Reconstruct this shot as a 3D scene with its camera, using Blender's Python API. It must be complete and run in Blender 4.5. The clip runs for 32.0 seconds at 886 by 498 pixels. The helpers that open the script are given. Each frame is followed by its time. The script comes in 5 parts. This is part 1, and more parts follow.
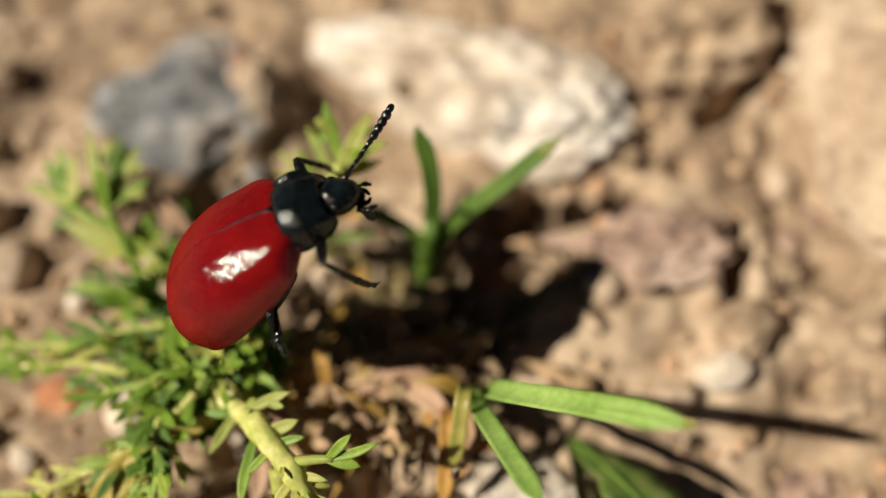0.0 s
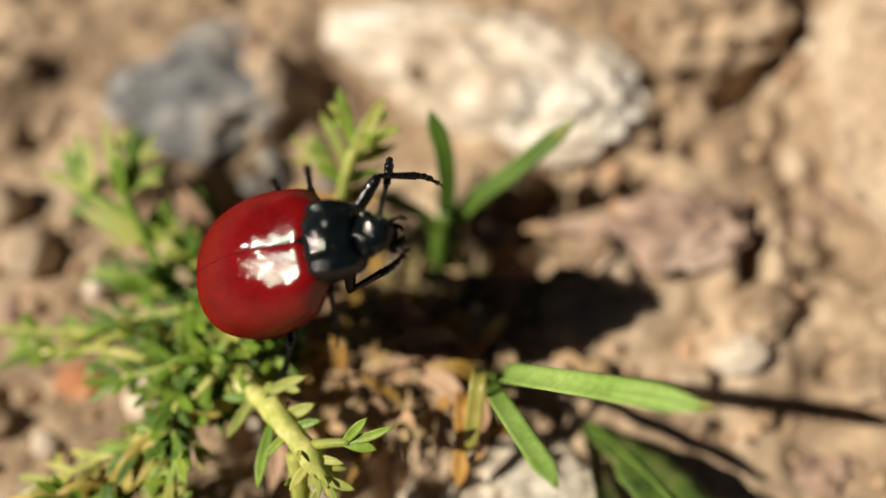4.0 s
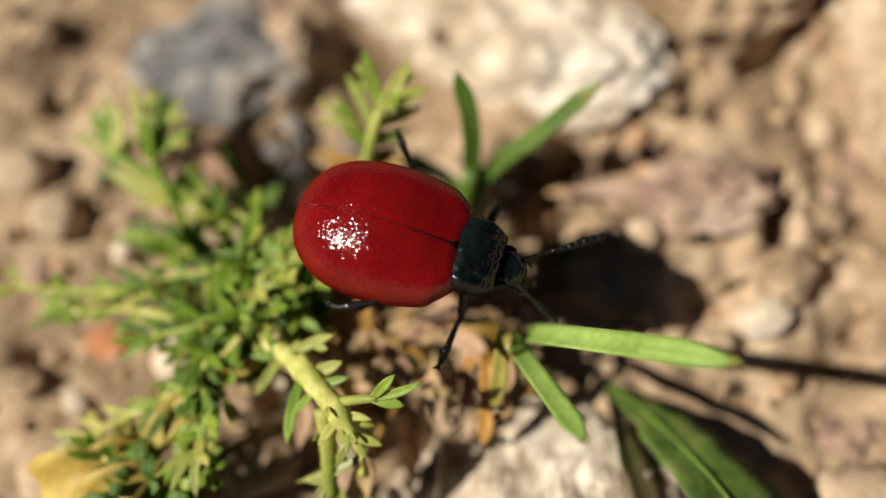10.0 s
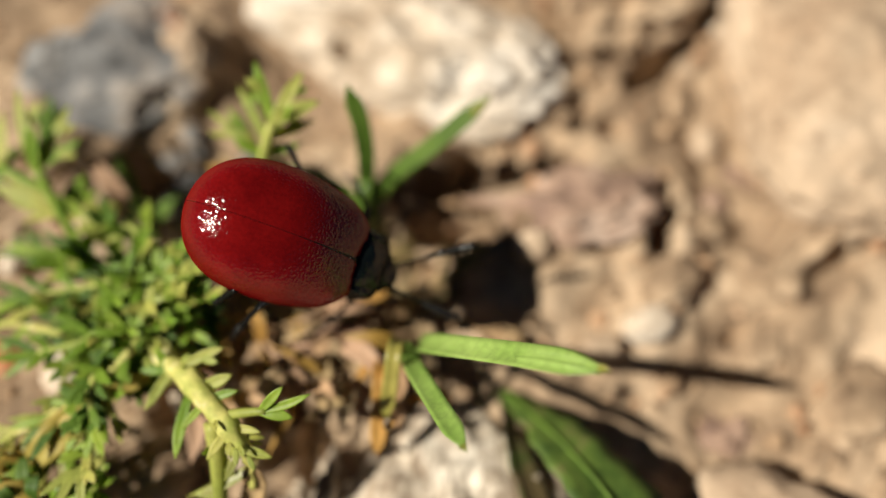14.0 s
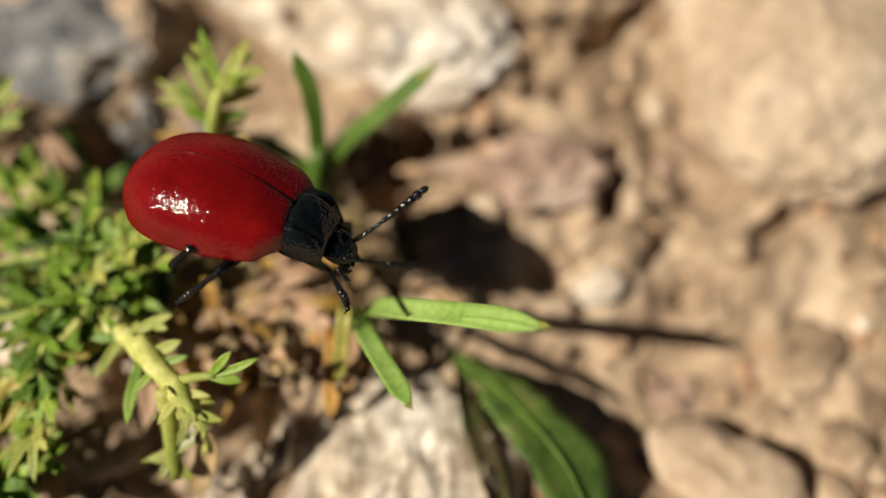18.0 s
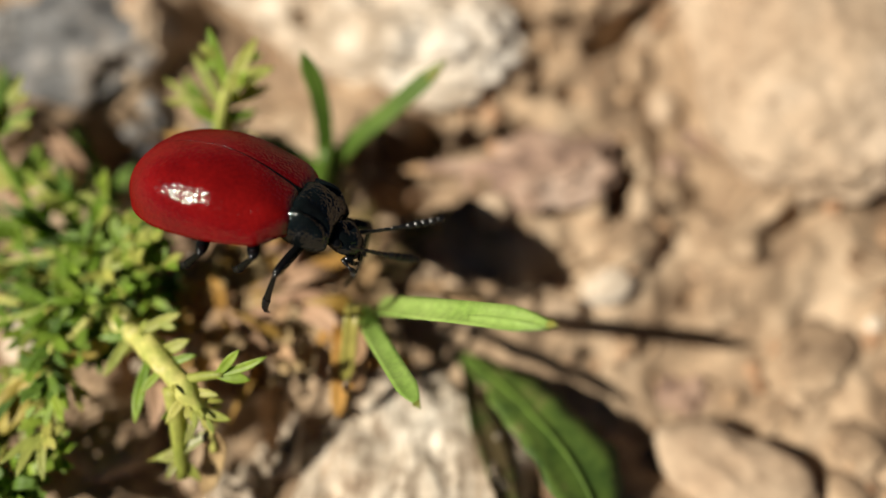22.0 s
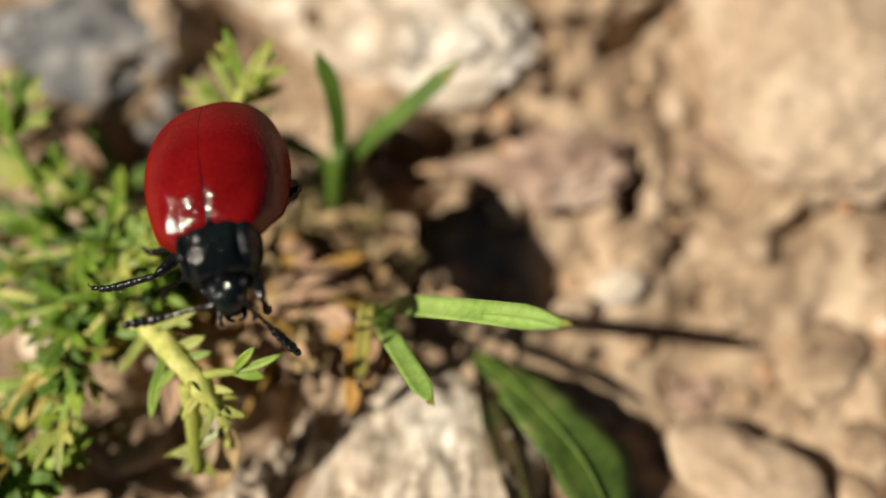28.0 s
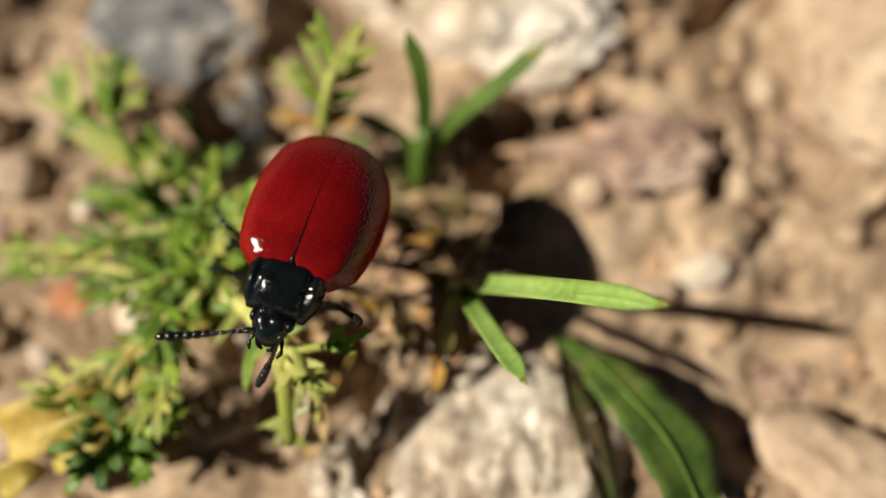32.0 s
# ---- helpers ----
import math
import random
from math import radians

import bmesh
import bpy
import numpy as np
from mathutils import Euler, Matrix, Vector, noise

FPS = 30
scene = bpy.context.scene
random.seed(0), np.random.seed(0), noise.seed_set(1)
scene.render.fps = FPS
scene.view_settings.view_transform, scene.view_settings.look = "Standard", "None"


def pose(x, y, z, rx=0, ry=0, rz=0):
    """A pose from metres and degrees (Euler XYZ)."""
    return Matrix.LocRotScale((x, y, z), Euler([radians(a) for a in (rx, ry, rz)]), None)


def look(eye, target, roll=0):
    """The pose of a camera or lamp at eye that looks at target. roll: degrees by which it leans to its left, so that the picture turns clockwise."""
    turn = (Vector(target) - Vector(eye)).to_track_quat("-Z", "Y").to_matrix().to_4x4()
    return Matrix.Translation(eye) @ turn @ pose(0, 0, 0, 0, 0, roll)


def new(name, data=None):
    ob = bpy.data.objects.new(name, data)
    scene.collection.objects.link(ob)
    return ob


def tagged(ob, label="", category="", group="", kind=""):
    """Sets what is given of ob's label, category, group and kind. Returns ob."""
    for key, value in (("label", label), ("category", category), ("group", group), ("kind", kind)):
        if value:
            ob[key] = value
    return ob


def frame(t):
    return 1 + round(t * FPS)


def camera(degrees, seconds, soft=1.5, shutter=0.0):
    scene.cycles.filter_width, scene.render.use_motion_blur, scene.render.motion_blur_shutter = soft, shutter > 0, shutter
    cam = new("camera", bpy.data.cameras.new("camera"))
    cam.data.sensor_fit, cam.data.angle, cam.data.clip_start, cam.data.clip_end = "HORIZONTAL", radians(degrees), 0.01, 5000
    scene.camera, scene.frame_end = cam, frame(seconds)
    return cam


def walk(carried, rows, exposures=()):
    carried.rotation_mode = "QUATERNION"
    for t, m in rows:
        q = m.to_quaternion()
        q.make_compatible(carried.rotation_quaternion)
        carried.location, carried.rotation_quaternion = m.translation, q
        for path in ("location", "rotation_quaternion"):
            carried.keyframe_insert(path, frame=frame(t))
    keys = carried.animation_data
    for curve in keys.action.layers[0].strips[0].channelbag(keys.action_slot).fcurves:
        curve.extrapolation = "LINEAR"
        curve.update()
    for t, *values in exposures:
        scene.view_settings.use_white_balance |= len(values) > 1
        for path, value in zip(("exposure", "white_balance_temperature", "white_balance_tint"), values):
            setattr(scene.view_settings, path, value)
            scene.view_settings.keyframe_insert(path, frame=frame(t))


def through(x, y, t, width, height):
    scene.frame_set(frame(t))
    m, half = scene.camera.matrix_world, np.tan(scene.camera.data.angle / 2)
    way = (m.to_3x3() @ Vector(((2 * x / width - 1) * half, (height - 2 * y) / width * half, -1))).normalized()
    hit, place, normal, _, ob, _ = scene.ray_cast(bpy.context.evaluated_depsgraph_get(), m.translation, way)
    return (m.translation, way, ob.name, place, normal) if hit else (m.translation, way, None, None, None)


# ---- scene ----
DEG = 58.0
MM = 0.001


def rows_of(table):
    """Rows of seconds, place in millimetres and turn in degrees, as poses."""
    return [(t, pose(x * MM, y * MM, z * MM, a, b, c)) for t, x, y, z, a, b, c in table]


# ---- camera ----
cam = camera(DEG, 32.0, soft=1.5)
cam.data.dof.use_dof = True
cam.data.dof.focus_distance = 0.0330
cam.data.dof.aperture_fstop = 12.5
WALK = [
    (0, -3.387, -16.170, 42.208, 24.91, 1.33, 1.27),
    (0.5, -3.443, -16.083, 42.046, 24.82, 1.44, 1.34),
    (1, -3.405, -16.017, 42.000, 24.73, 1.52, 1.33),
    (1.5, -3.421, -16.060, 42.152, 24.63, 1.62, 1.32),
    (2, -3.533, -16.199, 42.200, 24.44, 2.04, 1.40),
    (2.5, -3.763, -16.325, 42.154, 24.20, 2.41, 1.61),
    (4.5, -3.316, -16.375, 42.195, 24.09, 2.35, 1.38),
    (5, -3.404, -16.428, 42.343, 24.14, 1.99, 1.34),
    (5.5, -3.450, -16.507, 42.335, 23.97, 1.85, 1.25),
    (6, -3.431, -16.671, 42.316, 23.67, 1.92, 1.22),
    (6.5, -3.435, -16.710, 42.179, 23.23, 2.10, 1.23),
    (7, -3.448, -16.735, 42.097, 23.20, 2.06, 1.28),
    (7.5, -3.435, -16.798, 42.101, 23.28, 1.97, 1.27),
    (8, -3.527, -16.913, 42.169, 23.14, 2.19, 1.28),
    (8.5, -3.601, -17.042, 42.281, 22.86, 2.42, 1.39),
    (9, -3.791, -17.063, 42.161, 22.68, 2.82, 1.58),
    (9.5, -3.868, -17.089, 42.180, 22.43, 3.27, 1.83),
    (10, -3.964, -17.166, 42.063, 22.51, 3.21, 1.94),
    (10.5, -3.784, -17.088, 42.204, 22.56, 3.02, 1.86),
    (11, -3.538, -17.145, 42.474, 22.59, 2.36, 1.59),
    (11.5, -3.281, -17.175, 42.588, 22.33, 1.66, 1.22),
    (12, -3.053, -17.171, 42.631, 22.02, 0.91, 0.91),
    (12.5, -2.795, -17.154, 42.405, 22.01, 0.33, 0.60),
    (13, -2.531, -17.111, 42.686, 22.35, -0.50, 0.24),
    (13.5, -2.210, -17.021, 42.786, 22.68, -0.84, -0.07),
    (14, -2.058, -17.017, 42.818, 22.67, -1.19, -0.35),
    (14.5, -1.895, -17.051, 42.770, 22.51, -1.48, -0.53),
    (15, -1.684, -17.168, 42.782, 22.39, -2.04, -0.69),
    (15.5, -1.295, -17.296, 42.706, 21.91, -2.49, -0.92),
    (17.5, -0.823, -17.729, 42.805, 21.22, -2.78, -1.67),
    (18, -0.830, -17.734, 43.001, 21.04, -2.55, -1.73),
    (18.5, -0.883, -17.752, 42.947, 21.06, -2.30, -1.67),
    (19, -0.879, -17.738, 42.945, 20.92, -2.04, -1.55),
    (19.5, -0.936, -17.843, 42.815, 21.24, -2.07, -1.48),
    (20, -0.987, -17.885, 42.834, 21.28, -2.02, -1.44),
    (20.5, -0.904, -17.796, 42.994, 21.16, -2.05, -1.40),
    (21, -0.890, -17.862, 42.826, 21.23, -2.14, -1.41),
    (21.5, -0.831, -17.836, 42.900, 21.14, -2.11, -1.47),
    (22, -0.859, -17.856, 42.899, 21.21, -2.08, -1.55),
    (22.5, -0.962, -17.860, 42.899, 21.24, -2.13, -1.48),
    (23, -0.856, -17.809, 42.919, 21.05, -1.80, -1.43),
    (23.5, -0.882, -17.802, 42.754, 21.04, -1.79, -1.39),
    (24, -0.934, -17.767, 42.703, 21.09, -1.68, -1.37),
    (24.5, -0.936, -17.772, 42.759, 21.13, -1.66, -1.28),
    (25, -0.943, -17.798, 42.781, 21.18, -1.66, -1.30),
    (25.5, -0.962, -17.866, 42.895, 21.32, -1.69, -1.24),
    (27.5, -1.150, -17.861, 43.004, 21.16, -1.88, -1.12),
    (28, -1.116, -17.958, 43.089, 21.17, -1.63, -1.08),
    (28.5, -1.221, -18.019, 43.203, 21.10, -1.42, -0.98),
    (29, -1.442, -18.042, 43.195, 20.89, -0.72, -0.71),
    (29.5, -1.854, -18.068, 43.040, 20.68, -0.04, -0.27),
    (30, -2.200, -18.016, 43.064, 20.40, 0.64, 0.15),
    (30.5, -2.415, -18.053, 43.143, 20.52, 1.05, 0.41),
    (31, -2.502, -18.114, 43.213, 20.34, 1.28, 0.69),
    (31.5, -2.573, -18.199, 43.388, 20.36, 1.44, 0.73),
    (32, -2.769, -18.345, 43.126, 20.24, 1.67, 0.92),
]
walk(cam, rows_of(WALK), exposures=[(0, 0.31, 6750, 8), (32, 0.31, 6750, 8)])

# ---- daylight ----
SUN_UP, SUN_FROM = 46.0, 191.0   # elevation, compass side (degrees from +x, anticlockwise) that the sun stands on
world = bpy.data.worlds.new("sky")
scene.world = world
world.use_nodes = True
wn = world.node_tree.nodes
sky = wn.new("ShaderNodeTexSky")
sky.sky_type = "NISHITA"
sky.sun_disc = False
sky.altitude, sky.air_density, sky.dust_density = 3000, 0.25, 0.1
sky.sun_elevation = radians(SUN_UP)
sky.sun_rotation = radians(90 - SUN_FROM)
wn["Background"].inputs["Strength"].default_value = 0.026
world.node_tree.links.new(sky.outputs[0], wn["Background"].inputs["Color"])
sun = new("sun", bpy.data.lights.new("sun", "SUN"))
sun.data.energy = 5.0
sun.data.angle = radians(0.53)
sun.data.color = (1.0, 0.93, 0.82)
sd = Vector((math.cos(radians(SUN_UP)) * math.cos(radians(SUN_FROM)), math.cos(radians(SUN_UP)) * math.sin(radians(SUN_FROM)), math.sin(radians(SUN_UP))))
sun.matrix_world = look(sd * 2, (0, 0, 0))


# ---- materials ----
def material(name, rough=0.6, metal=0.0):
    m = bpy.data.materials.new(name)
    m.use_nodes = True
    b = m.node_tree.nodes["Principled BSDF"]
    b.inputs["Roughness"].default_value = rough
    b.inputs["Metallic"].default_value = metal
    return m, m.node_tree.nodes, m.node_tree.links, b


def noise_tex(nodes, links, scale, detail=4.0, rough=0.6, coord="Object", stretch=None):
    tc = nodes.new("ShaderNodeTexCoord")
    mp = nodes.new("ShaderNodeMapping")
    mp.inputs["Scale"].default_value = stretch or (1, 1, 1)
    links.new(tc.outputs[coord], mp.inputs["Vector"])
    n = nodes.new("ShaderNodeTexNoise")
    n.inputs["Scale"].default_value = scale
    n.inputs["Detail"].default_value = detail
    n.inputs["Roughness"].default_value = rough
    links.new(mp.outputs[0], n.inputs["Vector"])
    return n


def ramp(nodes, links, fac, stops):
    r = nodes.new("ShaderNodeValToRGB")
    while len(r.color_ramp.elements) < len(stops):
        r.color_ramp.elements.new(0.5)
    for e, (p, c) in zip(r.color_ramp.elements, stops):
        e.position, e.color = p, (*c, 1)
    links.new(fac, r.inputs[0])
    return r


def mix(nodes, links, fac, a, b, how="MIX"):
    n = nodes.new("ShaderNodeMix")
    n.data_type, n.blend_type = "RGBA", how
    for socket, v in ((n.inputs[0], fac), (n.inputs[6], a), (n.inputs[7], b)):
        if hasattr(v, "links"):
            links.new(v, socket)
        else:
            socket.default_value = v if isinstance(v, float) else (*v, 1)
    return n.outputs[2]


def bump(nodes, links, b, height, strength, dist):
    n = nodes.new("ShaderNodeBump")
    n.inputs["Strength"].default_value = strength
    n.inputs["Distance"].default_value = dist * MM
    links.new(height, n.inputs["Height"])
    links.new(n.outputs[0], b.inputs["Normal"])


def earth_material(name, dark, mid, light, big=90.0, fine=900.0, rough=0.9, relief=0.5, island=0.0, cracks=0.0):
    m, n, l, b = material(name, rough)
    a, c = noise_tex(n, l, big), noise_tex(n, l, fine, 6)
    col = ramp(n, l, a.outputs[0], [(0.34, dark), (0.5, mid), (0.68, light)])
    grain = ramp(n, l, c.outputs[0], [(0.3, (0.55, 0.5, 0.46)), (0.5, (0.95, 0.95, 0.95)), (0.75, (1.25, 1.22, 1.2))])
    out = mix(n, l, 0.8, col.outputs[0], grain.outputs[0], "MULTIPLY")
    if cracks:
        w = noise_tex(n, l, 260.0, 5, stretch=(2.2, 0.55, 1))
        dark = ramp(n, l, w.outputs[0], [(0.40, (1, 1, 1)), (0.47, (0.28, 0.22, 0.17)), (0.50, (1, 1, 1)), (0.60, (1, 1, 1)), (0.66, (0.55, 0.43, 0.33)), (0.72, (1, 1, 1))])
        out = mix(n, l, cracks, out, dark.outputs[0], "MULTIPLY")
    if island:
        g = n.new("ShaderNodeNewGeometry")
        tint = ramp(n, l, g.outputs["Random Per Island"], [(0.0, (0.30, 0.25, 0.20)), (0.3, (0.85, 0.8, 0.7)), (0.6, (1.0, 0.92, 0.8)), (0.8, (0.95, 0.74, 0.6)), (1.0, (1.35, 1.3, 1.2))])
        out = mix(n, l, island, out, tint.outputs[0], "MULTIPLY")
    l.new(out, b.inputs["Base Color"])
    bump(n, l, b, c.outputs[0], relief, 0.25)
    return m


SOIL = earth_material("dry_soil", (0.17, 0.11, 0.068), (0.40, 0.285, 0.185), (0.58, 0.445, 0.315), big=120)
GRIT = earth_material("grit", (0.32, 0.22, 0.15), (0.46, 0.33, 0.23), (0.56, 0.43, 0.32), island=1.0)
PALE = earth_material("pale_limestone", (0.36, 0.27, 0.19), (0.66, 0.56, 0.45), (0.86, 0.81, 0.74), big=190, fine=1100, relief=0.8)
CRACKED = earth_material("cracked_limestone", (0.32, 0.24, 0.17), (0.64, 0.55, 0.44), (0.82, 0.76, 0.66), big=300, fine=1100, relief=1.0, cracks=0.65)
SLATE_DARK = earth_material("dark_grey_stone", (0.05, 0.052, 0.056), (0.19, 0.192, 0.196), (0.46, 0.40, 0.35), big=230, fine=700)
SLATE = earth_material("grey_stone", (0.075, 0.08, 0.085), (0.27, 0.27, 0.27), (0.58, 0.50, 0.43), big=200, fine=700)
TAN = earth_material("tan_stone", (0.36, 0.25, 0.165), (0.49, 0.37, 0.262), (0.59, 0.475, 0.365), big=70)
RUST = earth_material("reddish_stone", (0.22, 0.14, 0.11), (0.40, 0.27, 0.20), (0.56, 0.43, 0.35), big=260)
ORANGE = earth_material("orange_stone", (0.30, 0.12, 0.06), (0.52, 0.22, 0.10), (0.62, 0.32, 0.17), big=200)
CHALK = earth_material("white_pebble", (0.55, 0.42, 0.30), (0.74, 0.64, 0.52), (0.82, 0.76, 0.68), big=200)


def plant_material(name, low, high, old=None, rough=0.42, patch=260.0, through=0.25, aged=0.78):
    m, n, l, b = material(name, rough)
    a, c = noise_tex(n, l, patch, 4), noise_tex(n, l, 2600.0, 3)
    stops = [(0.32, low), (aged - 0.12, high)] + ([(aged, old)] if old else [])
    col = ramp(n, l, a.outputs[0], stops)
    grain = ramp(n, l, c.outputs[0], [(0.3, (0.78, 0.78, 0.75)), (0.7, (1.15, 1.15, 1.1))])
    out = mix(n, l, 0.7, col.outputs[0], grain.outputs[0], "MULTIPLY")
    rnd = n.new("ShaderNodeObjectInfo")
    tint = ramp(n, l, rnd.outputs["Random"], [(0.0, (0.8, 0.88, 0.75)), (1.0, (1.2, 1.12, 1.15))])
    out = mix(n, l, 1.0, out, tint.outputs[0], "MULTIPLY")
    l.new(out, b.inputs["Base Color"])
    b.inputs["Subsurface Weight"].default_value = 0.0
    bump(n, l, b, c.outputs[0], 0.35, 0.06)
    if through:
        tr = n.new("ShaderNodeBsdfTranslucent")
        ms = n.new("ShaderNodeMixShader")
        ms.inputs[0].default_value = through
        l.new(out, tr.inputs[0])
        l.new(b.outputs[0], ms.inputs[1])
        l.new(tr.outputs[0], ms.inputs[2])
        l.new(ms.outputs[0], n["Material Output"].inputs[0])
    return m


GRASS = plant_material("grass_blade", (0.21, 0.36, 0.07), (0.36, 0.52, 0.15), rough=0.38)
# darker copy of the blade green, with shade put into its colour
GRASS_SHADED = plant_material("shaded_grass", (0.085, 0.16, 0.025), (0.19, 0.30, 0.055), rough=0.4)
GRASS_TIP = plant_material("yellowing_grass", (0.24, 0.26, 0.05), (0.40, 0.36, 0.10), (0.38, 0.22, 0.08))
LEAF = plant_material("herb_leaf", (0.19, 0.35, 0.033), (0.46, 0.61, 0.095), rough=0.45, through=0.5)
LEAF_PALE = plant_material("pale_herb_leaf", (0.36, 0.43, 0.08), (0.62, 0.62, 0.18), rough=0.5, through=0.45)
LEAF_DEEP = plant_material("deep_green_leaf", (0.06, 0.13, 0.014), (0.17, 0.30, 0.04), rough=0.6, through=0.35)
STEM = plant_material("pale_stem", (0.30, 0.38, 0.07), (0.56, 0.56, 0.17), (0.72, 0.70, 0.42), rough=0.7, through=0.15, patch=700.0, aged=0.7)
STRAW = plant_material("dry_straw", (0.30, 0.19, 0.10), (0.56, 0.38, 0.22), (0.66, 0.48, 0.30), rough=0.7, through=0.1)
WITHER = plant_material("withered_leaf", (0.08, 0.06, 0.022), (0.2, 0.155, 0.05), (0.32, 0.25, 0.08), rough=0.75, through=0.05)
DRY_PINK = plant_material("pinkish_dry_leaf", (0.36, 0.22, 0.135), (0.58, 0.40, 0.28), (0.32, 0.18, 0.10), rough=0.7, through=0.25)
YELLOW = plant_material("yellow_dead_leaf", (0.55, 0.40, 0.08), (0.80, 0.64, 0.20), rough=0.55, through=0.4)
AMBER = plant_material("amber_dry_leaf", (0.42, 0.22, 0.05), (0.62, 0.40, 0.12), rough=0.55)
BROAD_DARK = plant_material("olive_leaf", (0.03, 0.05, 0.012), (0.085, 0.12, 0.03), (0.16, 0.12, 0.06), patch=480.0, rough=0.6, through=0.08, aged=0.6)
BROAD = plant_material("broad_leaf", (0.035, 0.075, 0.012), (0.135, 0.205, 0.04), (0.24, 0.2, 0.09), patch=480.0, rough=0.6, through=0.1, aged=0.69)


def lacquered(m, n, l, b, col, share, rough, scale, relief, height=None):
    """Dull colour under a thin, finely dimpled gloss that breaks the sun into glints."""
    l.new(col, b.inputs["Base Color"])
    b.inputs["Specular IOR Level"].default_value = 0.0
    b.inputs["Roughness"].default_value = 0.6
    g = n.new("ShaderNodeBsdfAnisotropic")
    g.inputs["Roughness"].default_value = rough
    dimple = noise_tex(n, l, scale, 0.0, 0.5)
    bp = n.new("ShaderNodeBump")
    bp.inputs["Strength"].default_value = 1.0
    bp.inputs["Distance"].default_value = relief * MM
    l.new(dimple.outputs[0], bp.inputs["Height"])
    l.new(bp.outputs[0], g.inputs["Normal"])
    ms = n.new("ShaderNodeMixShader")
    ms.inputs[0].default_value = share
    l.new(b.outputs[0], ms.inputs[1])
    l.new(g.outputs[0], ms.inputs[2])
    l.new(ms.outputs[0], n["Material Output"].inputs[0])
    return m


def shell_material():
    m, n, l, b = material("red_wing_case", 0.5)
    a, f = noise_tex(n, l, 420.0, 4), noise_tex(n, l, 6000.0, 3)
    col = ramp(n, l, a.outputs[0], [(0.3, (0.115, 0.0025, 0.003)), (0.7, (0.19, 0.005, 0.005))])
    fine = ramp(n, l, f.outputs[0], [(0.3, (0.8, 0.8, 0.8)), (0.7, (1.15, 1.1, 1.1))])
    return lacquered(m, n, l, b, mix(n, l, 1.0, col.outputs[0], fine.outputs[0], "MULTIPLY"), 0.055, 0.1, 8500.0, 0.03)


def black_material(name, rough, green, share=0.03, relief=0.036):
    m, n, l, b = material(name, rough)
    a = noise_tex(n, l, 800.0, 4)
    col = ramp(n, l, a.outputs[0], [(0.35, (0.003, 0.0035, 0.004)), (0.7, (0.006, 0.006 + green * 0.5, 0.007 + green * 0.4))])
    return lacquered(m, n, l, b, col.outputs[0], share, rough, 7500.0, relief)


SHELL = shell_material()
BLACK = black_material("black_chitin", 0.13, 0.006)
SHIELD = black_material("punctured_black_chitin", 0.10, 0.008, share=0.05, relief=0.036)
LIMB = black_material("black_limb", 0.2, 0.0, share=0.045)
FEELER = black_material("grey_black_feeler", 0.3, 0.0, share=0.07)
EYE = black_material("eye_black", 0.12, 0.0, relief=0.0)
DEW, dn, dl, db = material("dew_water", 0.02)
db.inputs["Transmission Weight"].default_value = 1.0
db.inputs["IOR"].default_value = 1.33


# ---- mesh helpers: all shapes are made in millimetres ----
def part(name, shape, mat, parent=None, label="", smooth=True, origin=None):
    """One mesh object out of (corners, faces) in millimetres, under a thing or part."""
    verts, faces = shape
    base = Vector(origin) if origin is not None else (parent.matrix_world.translation / MM if parent else Vector((0, 0, 0)))
    me = bpy.data.meshes.new(name)
    me.from_pydata([((v[0] - base[0]) * MM, (v[1] - base[1]) * MM, (v[2] - base[2]) * MM) for v in verts], [], faces)
    if smooth:
        me.polygons.foreach_set("use_smooth", [True] * len(me.polygons))
    me.materials.append(mat)
    me.update()
    ob = new(name, me)
    if parent:
        ob.parent = parent
    if label:
        tagged(ob, label)
    return ob


def thing(name, at, label, category, group="", kind=""):
    ob = new(name)
    ob.matrix_world = Matrix.Translation(Vector(at) * MM)
    ob.empty_display_size = 0.002
    return tagged(ob, label, category, group, kind)


def joined(shapes):
    verts, faces = [], []
    for v, f in shapes:
        k = len(verts)
        verts += list(v)
        faces += [tuple(i + k for i in q) for q in f]
    return verts, faces


def curve(points, n):
    """A smooth run of n + 1 places through the given ones."""
    pts = [Vector(p) for p in points]
    pts = [pts[0] * 2 - pts[1]] + pts + [pts[-1] * 2 - pts[-2]]
    out, spans = [], len(pts) - 3
    for i in range(n + 1):
        s = min(i / n * spans, spans - 1e-6)
        k, u = int(s), s - int(s)
        a, b, c, d = pts[k:k + 4]
        out.append(0.5 * (2 * b + (c - a) * u + (2 * a - 5 * b + 4 * c - d) * u * u + (3 * b - 3 * c + d - a) * u ** 3))
    return out


def tube(path, radius, seg=8, flat=1.0):
    """A round limb along path; radius is a number or a function of 0..1."""
    path = [Vector(p) for p in path]
    n, verts, faces = len(path), [], []
    side = None
    for i, p in enumerate(path):
        d = (path[min(i + 1, n - 1)] - path[max(i - 1, 0)]).normalized()
        if side is None:
            side = d.orthogonal().normalized()
        side = (side - d * side.dot(d)).normalized()
        other = d.cross(side)
        r = radius(i / (n - 1)) if callable(radius) else radius
        for k in range(seg):
            a = 2 * math.pi * k / seg
            verts.append(p + side * (r * math.cos(a)) + other * (r * flat * math.sin(a)))
    for i in range(n - 1):
        for k in range(seg):
            a, b = i * seg + k, i * seg + (k + 1) % seg
            faces.append((a, b, b + seg, a + seg))
    faces.append(tuple(range(seg))[::-1])
    faces.append(tuple(range((n - 1) * seg, n * seg)))
    return verts, faces


